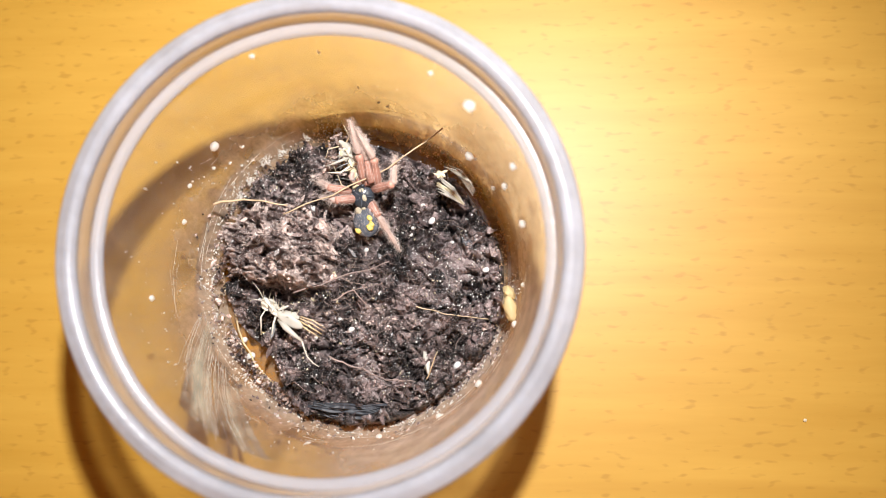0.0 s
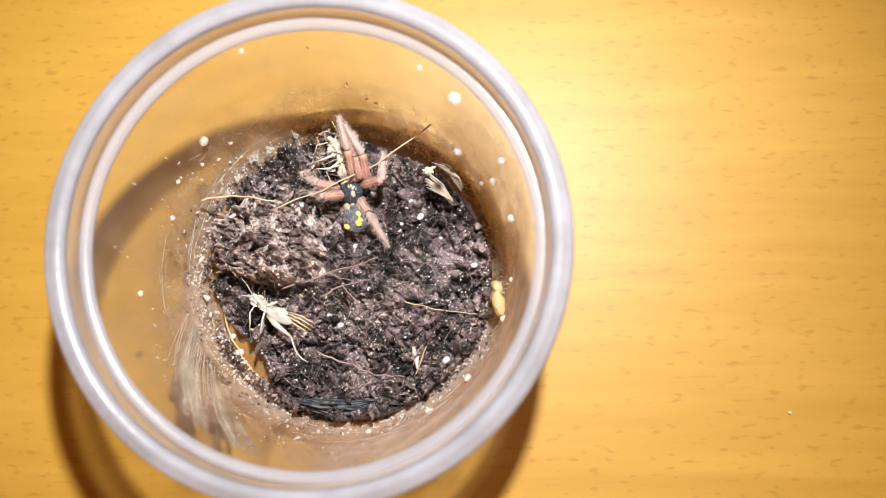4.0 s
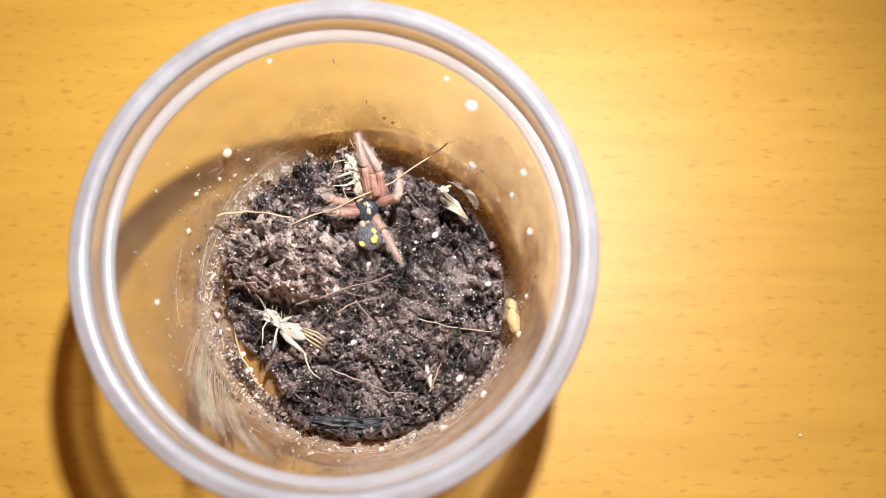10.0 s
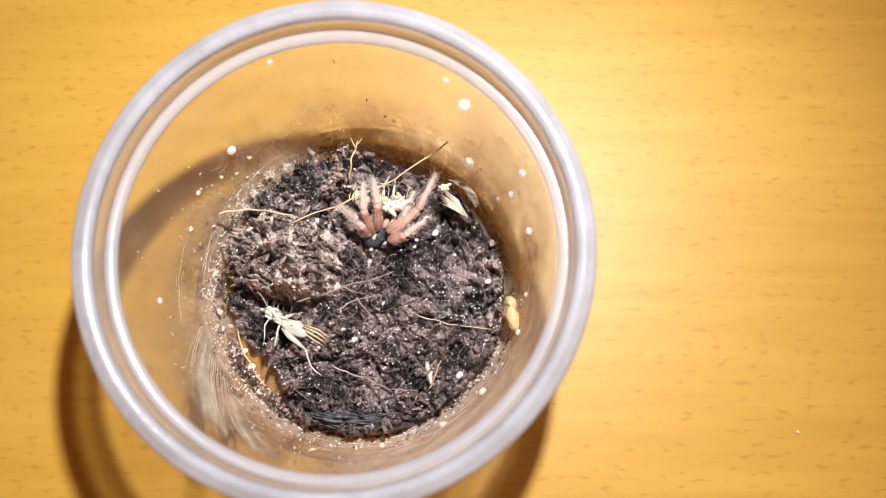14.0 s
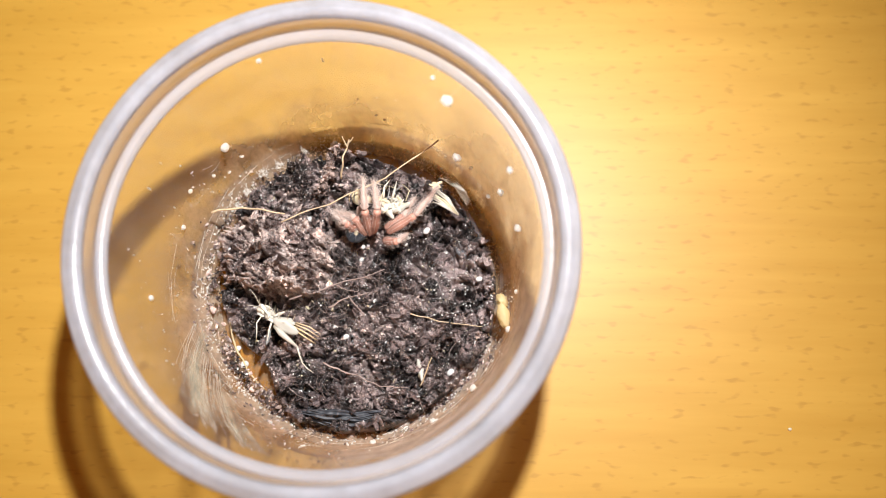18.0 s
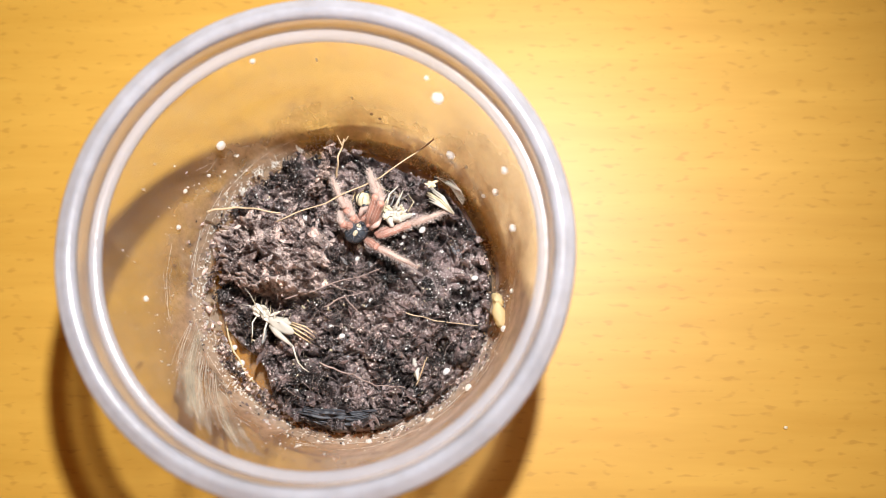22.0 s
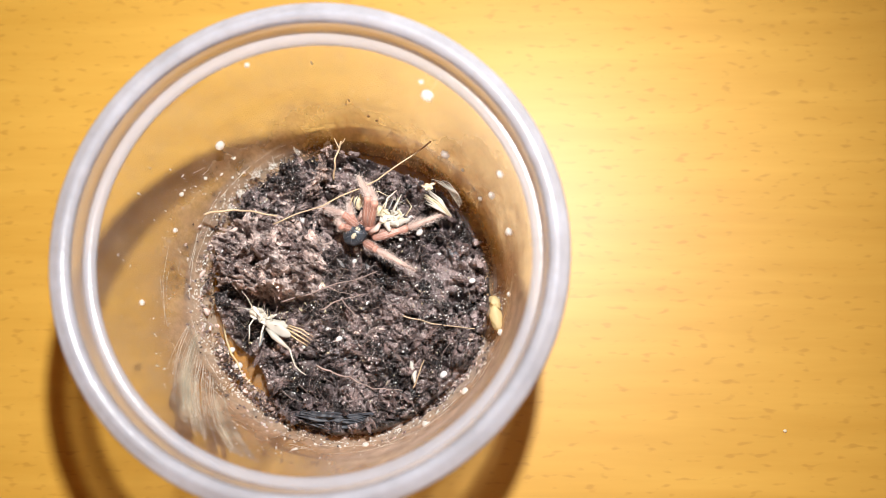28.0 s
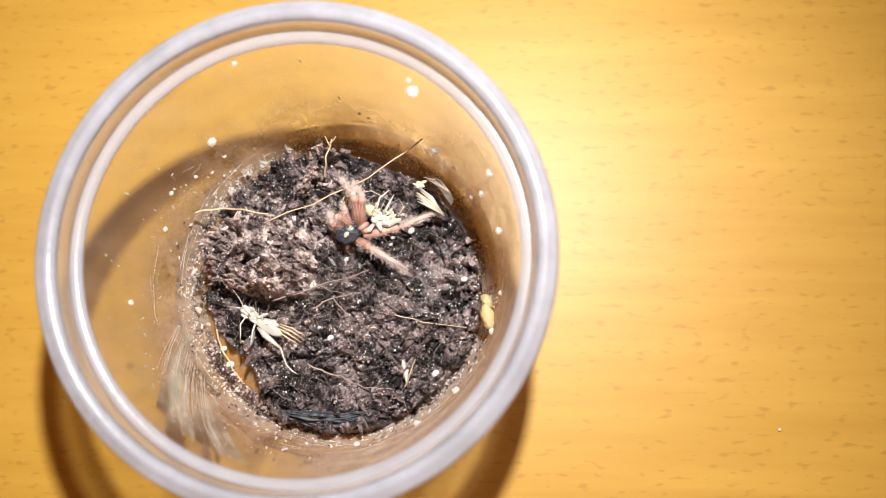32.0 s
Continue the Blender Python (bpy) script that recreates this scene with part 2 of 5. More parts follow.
RIMP = make_clear("milky_plastic_rim", 0.70, 0.24, (0.48, 0.47, 0.48), 0.6, (0.78, 0.81, 0.90), (1, 1, 1), (0.8, 1.12))
SOIL = make_soil("damp_dark_soil", (0.014, 0.010, 0.010), (0.58, 0.46, 0.45), 0.4)
CRUST = make_soil("dry_brown_crust", (0.22, 0.145, 0.13), (0.95, 0.75, 0.68), 0.5, damp=False)


# ---------------------------------------------------------------- mesh helpers
def mesh_of(name, verts, faces, mats, smooth=True):
    me = bpy.data.meshes.new(name)
    me.from_pydata([tuple(v) for v in verts], [], [tuple(f) for f in faces])
    for m in mats if isinstance(mats, (list, tuple)) else [mats]:
        me.materials.append(m)
    if smooth:
        me.polygons.foreach_set("use_smooth", [True] * len(me.polygons))
    me.update()
    return me


def add(name, verts, faces, mats, parent=None, label="", smooth=True):
    ob = new(name, mesh_of(name, verts, faces, mats, smooth))
    if parent is not None:
        ob.parent = parent
    if label:
        tagged(ob, label)
    return ob


def part(name, bm, material, parent, label="", smooth=True):
    me = bpy.data.meshes.new(name)
    bm.to_mesh(me)
    bm.free()
    me.materials.append(material)
    if smooth:
        me.polygons.foreach_set("use_smooth", [True] * len(me.polygons))
    ob = new(name, me)
    ob.parent = parent
    if label:
        tagged(ob, label)
    return ob


def empty(name, m=None):
    ob = new(name)
    ob.empty_display_size = 0.005
    if m is not None:
        ob.matrix_world = m
    return ob


def revolve(profile, n=192, wobble=0.0):
    """Vertices and faces of a closed profile of (r, z) in cm turned round the z axis."""
    verts, faces, k = [], [], len(profile)
    for i in range(n):
        a = TAU * i / n
        w = 1 + wobble * math.sin(2 * a + 0.7)
        for r, z in profile:
            verts.append((r * w * math.cos(a) * CM, r * w * math.sin(a) * CM, z * CM))
    for i in range(n):
        j = (i + 1) % n
        for s in range(k):
            u = (s + 1) % k
            faces.append((i * k + s, j * k + s, j * k + u, i * k + u))
    return verts, faces


def tube(points, radii, sides=8, cap=True):
    """A tapered tube along points (metres)."""
    pts = [Vector(p) for p in points]
    verts, faces = [], []
    for i, p in enumerate(pts):
        d = (pts[min(i + 1, len(pts) - 1)] - pts[max(i - 1, 0)]).normalized()
        s = d.cross(Vector((0, 0, 1)))
        if s.length < 0.05:
            s = d.cross(Vector((0, 1, 0)))
        s.normalize()
        u = s.cross(d)
        for q in range(sides):
            a = TAU * q / sides
            verts.append(p + (s * math.cos(a) + u * math.sin(a)) * radii[i])
    for i in range(len(pts) - 1):
        for q in range(sides):
            w = (q + 1) % sides
            faces.append((i * sides + q, i * sides + w, (i + 1) * sides + w, (i + 1) * sides + q))
    if cap:
        faces.append(tuple(reversed(range(sides))))
        faces.append(tuple((len(pts) - 1) * sides + q for q in range(sides)))
    return verts, faces


def box(x0, y0, z0, x1, y1, z1, bevel=0.0):
    bm = bmesh.new()
    bmesh.ops.create_cube(bm, size=1)
    for v in bm.verts:
        v.co = Vector(((x0 + x1) / 2 + v.co.x * (x1 - x0), (y0 + y1) / 2 + v.co.y * (y1 - y0), (z0 + z1) / 2 + v.co.z * (z1 - z0)))
    if bevel:
        bmesh.ops.bevel(bm, geom=bm.edges[:], offset=bevel, segments=3, affect="EDGES", profile=0.5)
    return bm


# ---------------------------------------------------------------- room
def slab(name, x0, y0, z0, x1, y1, z1, material):
    ob = part(name, box(x0, y0, z0, x1, y1, z1), material, None, smooth=False)
    return tagged(ob, kind="structure")


# plain unseen room, its south side left open for the warm fill
slab("floor", -2.0, -2.0, -0.85, 2.0, 2.0, -0.75, FLOORM)
slab("ceiling", -2.0, -2.0, 1.65, 2.0, 2.0, 1.75, WALLPAINT)
slab("wall_north", -2.0, 2.0, -0.75, 2.0, 2.1, 1.65, WALLPAINT)
slab("wall_east", 2.0, -2.0, -0.75, 2.1, 2.0, 1.65, WALLPAINT)
slab("wall_west", -2.1, -2.0, -0.75, -2.0, 2.0, 1.65, WALLPAINT)


def make_table():
    table = tagged(empty("table", pose(0, 0, -0.75)), "varnished golden beech table top with fine dark grain flecks", "table")
    part("tabletop", box(-0.6, -0.4, 0.722, 0.6, 0.4, 0.75, 0.003), WOOD, table)
    for sx in (-1, 1):
        for sy in (-1, 1):
            x, y = sx * 0.54, sy * 0.34
            part("leg", box(x - 0.025, y - 0.025, 0, x + 0.025, y + 0.025, 0.722, 0.003), WOOD, table)
    return table


make_table()


# ---------------------------------------------------------------- cup
def make_cup():
    cup = tagged(empty("plastic_cup"), "clear plastic tub with a rolled rim, standing on the table", "cup")
    wall = [(3.04, 0.58), (3.30, 4.03), (3.255, 4.03), (2.995, 0.58)]
    v, f = revolve(wall)
    add("wall", v, f, CLEAR, cup, "clear, faintly hazy plastic wall")
    foot = [(2.62, 0.10), (2.74, 0.02), (2.80, 0.0), (2.86, 0.04), (2.96, 0.30), (3.04, 0.58), (2.995, 0.58), (2.91, 0.30), (2.80, 0.14), (2.62, 0.15)]
    v, f = revolve(foot)
    add("foot", v, f, GRIMY, cup, "grimy rounded foot")
    n = 96
    vb = [(0, 0, 0.0015)]
    for i in range(n):
        a = TAU * i / n
        c, s = math.cos(a) * 0.0262, math.sin(a) * 0.0262
        vb.append((c, s, 0.0015))
    fb = []
    for i in range(n):
        j = (i + 1) % n
        fb.append((0, 1 + i, 1 + j))
    add("base", vb, fb, BASESHADE, cup, "thin base toned brown for the shade beside the soil")
    step = [(3.235, 4.00), (3.30, 3.985), (3.41, 4.03), (3.425, 4.10), (3.38, 4.125), (3.30, 4.10), (3.235, 4.06)]
    v, f = revolve(step)
    add("step_ring", v, f, STEPP, cup, "milky inner step of the rim")
    collar = [(3.425, 4.10), (3.475, 4.40), (3.43, 4.40), (3.38, 4.125)]
    v, f = revolve(collar)
    add("collar", v, f, BAND, cup, "clear band between step and rim, toned tan for the shade behind")
    rim = [(3.475, 4.40), (3.50, 4.44), (3.60, 4.45), (3.655, 4.38), (3.69, 4.12), (3.73, 4.12), (3.755, 4.36), (3.73, 4.45), (3.69, 4.485), (3.655, 4.480),
           (3.62, 4.50), (3.57, 4.525), (3.52, 4.52), (3.46, 4.48), (3.43, 4.40)]
    v, f = revolve(rim, wobble=0.002)
    add("rim", v, f, RIMP, cup, "thick milky rolled rim")
    # dried splashes and condensation marks on the lower wall
    film = [(2.845, 0.28), (2.958, 0.56), (2.984, 0.75), (3.008, 1.10), (3.118, 2.60), (3.180, 3.40)]
    v, f = revolve(film)
    f = [q for k, q in enumerate(f) if k % len(film) < len(film) - 1]
    add("grime_film", v, f, FILM, cup, "dried brownish-white splashes on the lower wall")
    side_film = [(2.790, 0.19), (2.890, 0.34), (2.982, 0.60), (3.045, 1.40), (3.150, 2.80), (3.232, 3.90)]
    v, f = revolve(side_film)
    f = [q for k, q in enumerate(f) if k % len(side_film) < len(side_film) - 1]
    add("side_film", v, f, SIDEMILK, cup, "greyish milky film on one side of the wall")
    haze = [(3.376, 4.150), (3.424, 4.385)]
    v, f = revolve(haze)
    f = [q for k, q in enumerate(f) if k % 2 == 0]
    add("collar_glow", v, f, HAZE, cup, "pale glow painted inside the collar on one side")
    return cup


make_cup()


# ---------------------------------------------------------------- soil
def fbm(x, y, z=0.0, octaves=5):
    s, a, k = 0.0, 1.0, 1.0
    for _ in range(octaves):
        s += a * noise.noise(Vector((x * k, y * k, z + 7.3 * k)))
        a *= 0.55
        k *= 2.03
    return s


def soil_radius(a):
    """Outline of the soil in cm at the angle a."""
    r = 2.66 + 0.10 * fbm(1.6 * math.cos(a), 1.6 * math.sin(a), 3.0, 4)
    gap = math.exp(-((a - math.radians(222)) / 0.30) ** 2)
    b = (a + math.pi) % TAU - math.pi
    r += 0.12 * math.exp(-((b + 0.25) / 0.75) ** 2) + 0.15 * math.exp(-((b + 1.45) / 0.75) ** 2)
    r -= 0.25 * math.exp(-((b - 1.05) / 0.7) ** 2)
    return r - 0.42 * gap - 0.16 * math.exp(-((a - math.radians(180)) / 0.3) ** 2)


def dent(x, y, cx, cy, sx, sy, turn=0.0):
    c, s = math.cos(turn), math.sin(turn)
    u, v = (x - cx) * c + (y - cy) * s, (y - cy) * c - (x - cx) * s
    return math.exp(-(u / sx) ** 2 - (v / sy) ** 2)


def plates(x, y, k, salt):
    """Broken, tilted flakes of soil: height and depth of the gaps between them, in cells 1/k cm wide."""
    wx, wy = x + 0.35 / k * noise.noise(Vector((x * k, y * k, salt))), y + 0.35 / k * noise.noise(Vector((x * k, y * k, salt + 9)))
    d, pts = noise.voronoi(Vector((wx * k, wy * k * 1.25, salt)))
    c = pts[0]
    r = noise.cell_vector(c * 57.31 + Vector((0.5, 0.5, 0.5)))
    tilt = (wx * k - c.x) * (r.x - 0.5) + (wy * k * 1.25 - c.y) * (r.y - 0.5)
    gap = max(0.0, 1 - (d[1] - d[0]) / 0.16)
    return (1.5 * tilt + 0.55 * (r.z - 0.5)) / k * 0.9, gap


def soil_height(x, y):
    """Height of the soil's surface in cm over the table."""
    h = 0.66 + 0.10 * fbm(x * 0.7, y * 0.7, 1.0, 3)
    h += 0.34 * dent(x, y, -1.45, 0.42, 0.85, 0.62)
    h += 0.24 * dent(x, y, -0.78, 1.72, 0.60, 0.45)
    h -= 0.30 * dent(x, y, 0.28, 1.12, 0.42, 0.34)
    h -= 0.34 * dent(x, y, 0.90, -0.16, 0.22, 0.09, -0.25)
    h -= 0.30 * dent(x, y, 2.15, -0.28, 0.28, 0.08, 0.2)
    h -= 0.55 * dent(x, y, -1.60, -0.36, 0.58, 0.18, -0.2)
    h -= 0.22 * dent(x, y, 1.15, -0.75, 0.30, 0.14, 0.5)
    h -= 0.20 * dent(x, y, -0.20, 1.75, 0.25, 0.20)
    h -= 0.45 * dent(x, y, -0.36, 1.52, 0.17, 0.14)
    rough = 1.0 - 0.6 * dent(x, y, 1.75, 0.05, 0.45, 0.4)
    big = abs(fbm(x * 1.9, y * 1.9, 5.0, 4))
    mid = abs(fbm(x * 5.3, y * 5.3, 9.0, 4))
    p1, g1 = plates(x, y, 3.0, 1.7)
    p2, g2 = plates(x, y, 7.5, 6.1)
    p0, g0 = plates(x, y, 1.5, 3.3)
    cracks = 0.42 * p0 + 0.85 * p1 + 0.8 * p2 - 0.20 * g0 - 0.24 * g1 - 0.06 * g2
    return h + rough * (0.20 * big + 0.13 * mid + 0.035 * fbm(x * 17, y * 17, 2.0, 3) + cracks) - 0.10


def make_soil_bed():
    rings, seg = 220, 640
    verts, faces = [(0, 0, soil_height(0, 0) * CM)], []
    for i in range(1, rings + 1):
        q = i / rings
        for j in range(seg):
            a = TAU * j / seg
            r = soil_radius(a) * q
            x, y = r * math.cos(a), r * math.sin(a)
            drop = max(0.0, (q - 0.955) / 0.045)
            h = soil_height(x, y) * (1 - drop ** 2) + 0.165 * drop ** 2
            verts.append((x * CM, y * CM, h * CM))
    for j in range(seg):
        faces.append((0, 1 + j, 1 + (j + 1) % seg))
    for i in range(rings - 1):
        for j in range(seg):
            k = (j + 1) % seg
            a, b = 1 + i * seg, 1 + (i + 1) * seg
            faces.append((a + j, b + j, b + k, a + k))
    faces.append(tuple(1 + (rings - 1) * seg + j for j in reversed(range(seg))))
    ob = add("soil", verts, faces, SOIL, None)
    return tagged(ob, "damp black potting soil with a crumbly uneven surface filling the tub's base", "soil", kind="stuff")


make_soil_bed()


# ---------------------------------------------------------------- soil crumbs, roots and grit
rng = random.Random(11)
ICO = bmesh.new()
bmesh.ops.create_icosphere(ICO, subdivisions=1, radius=1.0)
ICO_V = [v.co.copy() for v in ICO.verts]
ICO.verts.index_update()
ICO_F = [tuple(v.index for v in f.verts) for f in ICO.faces]
ICO.free()


def lump(c, r, rough=0.35, flat=(1, 1, 1)):
    """One crumb of radius r cm at c (cm), as vertices in metres and faces."""
    q = Euler((rng.uniform(0, 6), rng.uniform(0, 6), rng.uniform(0, 6))).to_matrix()
    sh = (rng.uniform(0.8, 1.9), rng.uniform(0.5, 1.0), rng.uniform(0.3, 0.8)) if rough > 0.33 else (1, 1, 1)
    vs = []
    for v in ICO_V:
        w = q @ (Vector((v.x * sh[0], v.y * sh[1], v.z * sh[2])) * (1 + rng.uniform(-rough, rough)))
        vs.append(((c[0] + w.x * r * flat[0]) * CM, (c[1] + w.y * r * flat[1]) * CM, (c[2] + w.z * r * flat[2]) * CM))
    return vs, ICO_F


def in_soil(x, y, margin=0.06):
    return math.hypot(x, y) < soil_radius(math.atan2(y, x) % TAU) - margin


def scatter(count, where, rmin, rmax, lift=0.3, power=2.5, flat=(1, 1, 0.8), rough=0.4):
    pieces, n, tries = [], 0, 0
    while n < count and tries < count * 30:
        tries += 1
        x, y = where()
        if not in_soil(x, y):
            continue
        r = rmin + (rmax - rmin) * rng.random() ** power
        pieces.append(lump((x, y, soil_height(x, y) + r * lift), r, rough, flat))
        n += 1
    return merge_fast(pieces)


def merge_fast(pieces):
    verts, faces = [], []
    for v, f in pieces:
        o = len(verts)
        verts.extend(v)
        faces.extend([tuple(i + o for i in g) for g in f])
    return verts, faces


def anywhere():
    a, r = rng.uniform(0, TAU), 2.7 * math.sqrt(rng.random())
    return r * math.cos(a), r * math.sin(a)


def around(cx, cy, sx, sy, turn=0.0):
    def pick():
        u, v = rng.gauss(0, sx), rng.gauss(0, sy)
        return cx + u * math.cos(turn) - v * math.sin(turn), cy + u * math.sin(turn) + v * math.cos(turn)
    return pick


CRUMB = make_soil("dark_soil_crumb", (0.014, 0.010, 0.010), (0.58, 0.46, 0.45), 0.36)
PALE_GRIT = make_milk("white_grit", (0.93, 0.92, 0.90), 0.4)
HUSKM = make_plain("pale_husk", (0.62, 0.53, 0.36), 0.45, 0.25, 500, 0.4)
ROOTM = make_plain("dry_root", (0.30, 0.225, 0.20), 0.7, 0.3, 400, 0.5)
STRAWM = make_plain("straw", (0.56, 0.42, 0.27), 0.5, 0.3, 300, 0.4)
SILKM = make_milk("silk", (0.88, 0.84, 0.77), 0.6)
LEAFM = make_plain("blue_grey_leaf", (0.045, 0.048, 0.058), 0.55, 0.4, 400, 0.6)
YELLOWM = make_milk("yellow_pulp", (0.84, 0.70, 0.40), 0.5)
MOULDM = make_plain("pale_web_patch", (0.10, 0.10, 0.11), 0.4, 0.4, 700, 0.5)

def open_ground():
    """Anywhere but on the smooth pressed patch and in the clefts."""
    while True:
        x, y = anywhere()
        shut = dent(x, y, 1.75, 0.05, 0.55, 0.42) + dent(x, y, 0.90, -0.16, 0.30, 0.14, -0.25) + dent(x, y, 2.15, -0.28, 0.34, 0.13, 0.2) + dent(x, y, -1.60, -0.36, 0.6, 0.2, -0.2)
        shut += 0.7 * (plates(x, y, 3.0, 1.7)[1] > 0.3) + 0.7 * (plates(x, y, 1.5, 3.3)[1] > 0.3)
        if rng.random() > 1.1 * shut:
            return x, y


v, f = scatter(15000, open_ground, 0.006, 0.045, 0.4, 2.2)
tagged(add("soil_crumbs", v, f, CRUMB, smooth=False), "loose dark crumbs of damp soil", "soil", kind="stuff")
v, f = scatter(260, open_ground, 0.05, 0.13, -0.1, 2.0, rough=0.5)
tagged(add("soil_clods", v, f, CRUMB, smooth=False), "larger dark clods of damp soil", "soil", kind="stuff")


def chip(x, y, size, lift=0.02):
    """One thin angular flake of bark or peat lying askew on the soil."""
    n, t = rng.choice((4, 5, 6)), 0.10 * size + 0.006
    q = Euler((rng.gauss(0, 0.45), rng.gauss(0, 0.45), rng.uniform(0, TAU))).to_matrix()
    c = Vector((x, y, soil_height(x, y) + lift + 0.2 * size))
    lng = rng.uniform(1.0, 2.6)
    ring = [(lng * size * math.cos(TAU * i / n + 0.3) * rng.uniform(0.7, 1.2), size * 0.6 * math.sin(TAU * i / n + 0.3) * rng.uniform(0.7, 1.2)) for i in range(n)]
    vs = [tuple((c + q @ Vector((u, w, t))) * CM) for u, w in ring] + [tuple((c + q @ Vector((u * 1.04, w * 1.04, -t))) * CM) for u, w in ring]
    fs = [tuple(range(n)), tuple(reversed(range(n, 2 * n)))] + [(i, n + i, n + (i + 1) % n, (i + 1) % n) for i in range(n)]
    return vs, fs


def chips(count, where, smin, smax, lift=0.02):
    pieces = []
    for _ in range(count):
        x, y = where()
        if in_soil(x, y, 0.08):
            pieces.append(chip(x, y, smin + (smax - smin) * rng.random() ** 2.2, lift))
    return merge_fast(pieces)


HEAPM = make_soil("pale_frass", (0.28, 0.19, 0.165), (0.72, 0.57, 0.50), 0.5, damp=False)
BARK = make_soil("damp_bark_flake", (0.020, 0.013, 0.013), (0.29, 0.218, 0.21), 0.4, 0.2)
def splinters(count, where, lmin, lmax, r):
    """Short stiff fibres of peat lying every way on the soil."""
    pieces = []
    while len(pieces) < count:
        x, y = where()
        if not in_soil(x, y, 0.1):
            continue
        a, ln = rng.uniform(0, TAU), lmin + (lmax - lmin) * rng.random() ** 2
        z = soil_height(x, y) + rng.uniform(0.01, 0.05)
        d = Vector((math.cos(a), math.sin(a), rng.gauss(0.0, 0.35))) * ln / 2
        c, q = Vector((x, y, z)), r * rng.uniform(0.5, 1.4)
        pieces.append(tube([(c - d) * CM, (c + Vector((0, 0, rng.gauss(0, 0.15) * ln))) * CM, (c + d) * CM], [q * CM, q * 0.9 * CM, q * 0.4 * CM], 4))
    return merge_fast(pieces)


PEAT = make_soil("peat_fibre", (0.05, 0.033, 0.028), (0.40, 0.30, 0.27), 0.4)
tagged(add("peat_fibres", *splinters(5200, open_ground, 0.03, 0.22, 0.0055), PEAT, smooth=False), "short dark fibres of peat in the soil", "soil", kind="stuff")
tagged(add("bark_flakes", *chips(1300, open_ground, 0.02, 0.10), BARK, smooth=False), "dark brown flakes of bark and peat in the soil", "soil", kind="stuff")


def make_clump():
    """The dry brown crust that lies on the soil."""
    clump = tagged(empty("soil_clump"), "dry reddish-brown crust of soil lying on the dark soil", "soil clump")
    n, verts, faces = 170, [], []
    for i in range(n):
        for j in range(n):
            u, w = 2 * i / (n - 1) - 1, 2 * j / (n - 1) - 1
            x, y = -1.38 + 1.00 * u + 0.12 * w, 0.43 + 0.82 * w - 0.12 * u
            e = max(0.0, 1 - (u * u + w * w) * (1 + 0.35 * fbm(x * 1.3, y * 1.3, 4.0, 4)))
            top = soil_height(x, y) + 0.28 * min(1.0, 5 * e) * (0.5 + 1.7 * abs(fbm(x * 2.4, y * 2.4, 6, 4)) + 1.2 * abs(fbm(x * 7, y * 7, 3, 4)))
            if not in_soil(x, y, 0.02):
                e = 0
            verts.append((x * CM, y * CM, (top if e > 0 else soil_height(x, y) - 0.12) * CM))
    for i in range(n - 1):
        for j in range(n - 1):
            a = i * n + j
            faces.append((a, a + n, a + n + 1, a + 1))
    add("crust", verts, faces, CRUST, clump)
    flakes, pick = [], around(-1.40, 0.46, 0.50, 0.38, -0.1)
    for _ in range(1000):
        x, y = pick()
        if ((x + 1.4) / 1.05) ** 2 + ((y - 0.46) / 0.85) ** 2 < 1 and in_soil(x, y, 0.08):
            flakes.append(chip(x, y, 0.018 + 0.075 * rng.random() ** 2.2, 0.18 + 0.09 * rng.random()))
    tagged(add("flake_litter", *merge_fast(flakes), CRUST, clump, "tilted reddish-brown flakes", smooth=False), kind="stuff")
    pick, pieces = around(-1.40, 0.46, 0.50, 0.38, -0.1), []
    for _ in range(2200):
        x, y = pick()
        if in_soil(x, y, 0.0):
            r = 0.01 + 0.085 * rng.random() ** 2.6
            pieces.append(lump((x, y, soil_height(x, y) + 0.22 * max(0.0, 1 - ((x + 1.4) / 1.0) ** 2 - ((y - 0.46) / 0.8) ** 2) ** 0.3 + 0.03 if ((x + 1.4) / 1.0) ** 2 + ((y - 0.46) / 0.8) ** 2 < 1 else soil_height(x, y) + 0.02), r, 0.45, (1.2, 1, 0.7)))
    for _ in range(50):
        x, y = pick()
        if ((x + 1.4) / 1.0) ** 2 + ((y - 0.46) / 0.8) ** 2 < 0.95 and in_soil(x, y, 0.1):
            r = rng.uniform(0.05, 0.17)
            pieces.append(lump((x, y, soil_height(x, y) + 0.22 + rng.uniform(0, 0.10)), r, 0.5))
    bits = []
    for _ in range(420):
        x, y = pick()
        if ((x + 1.4) / 1.05) ** 2 + ((y - 0.46) / 0.85) ** 2 < 1 and in_soil(x, y, 0.08):
            r = 0.010 + 0.035 * rng.random() ** 2
            bits.append(lump((x, y, soil_height(x, y) + 0.24 + 0.14 * rng.random()), r, 0.45))
    tagged(add("pale_frass", *merge_fast(bits), HEAPM, clump, "pale pinkish crumbs", smooth=False), kind="stuff")
    vv, ff = merge_fast(pieces)
    tagged(add("crust_grit", vv, ff, CRUST, clump, smooth=False), kind="stuff")
    return clump


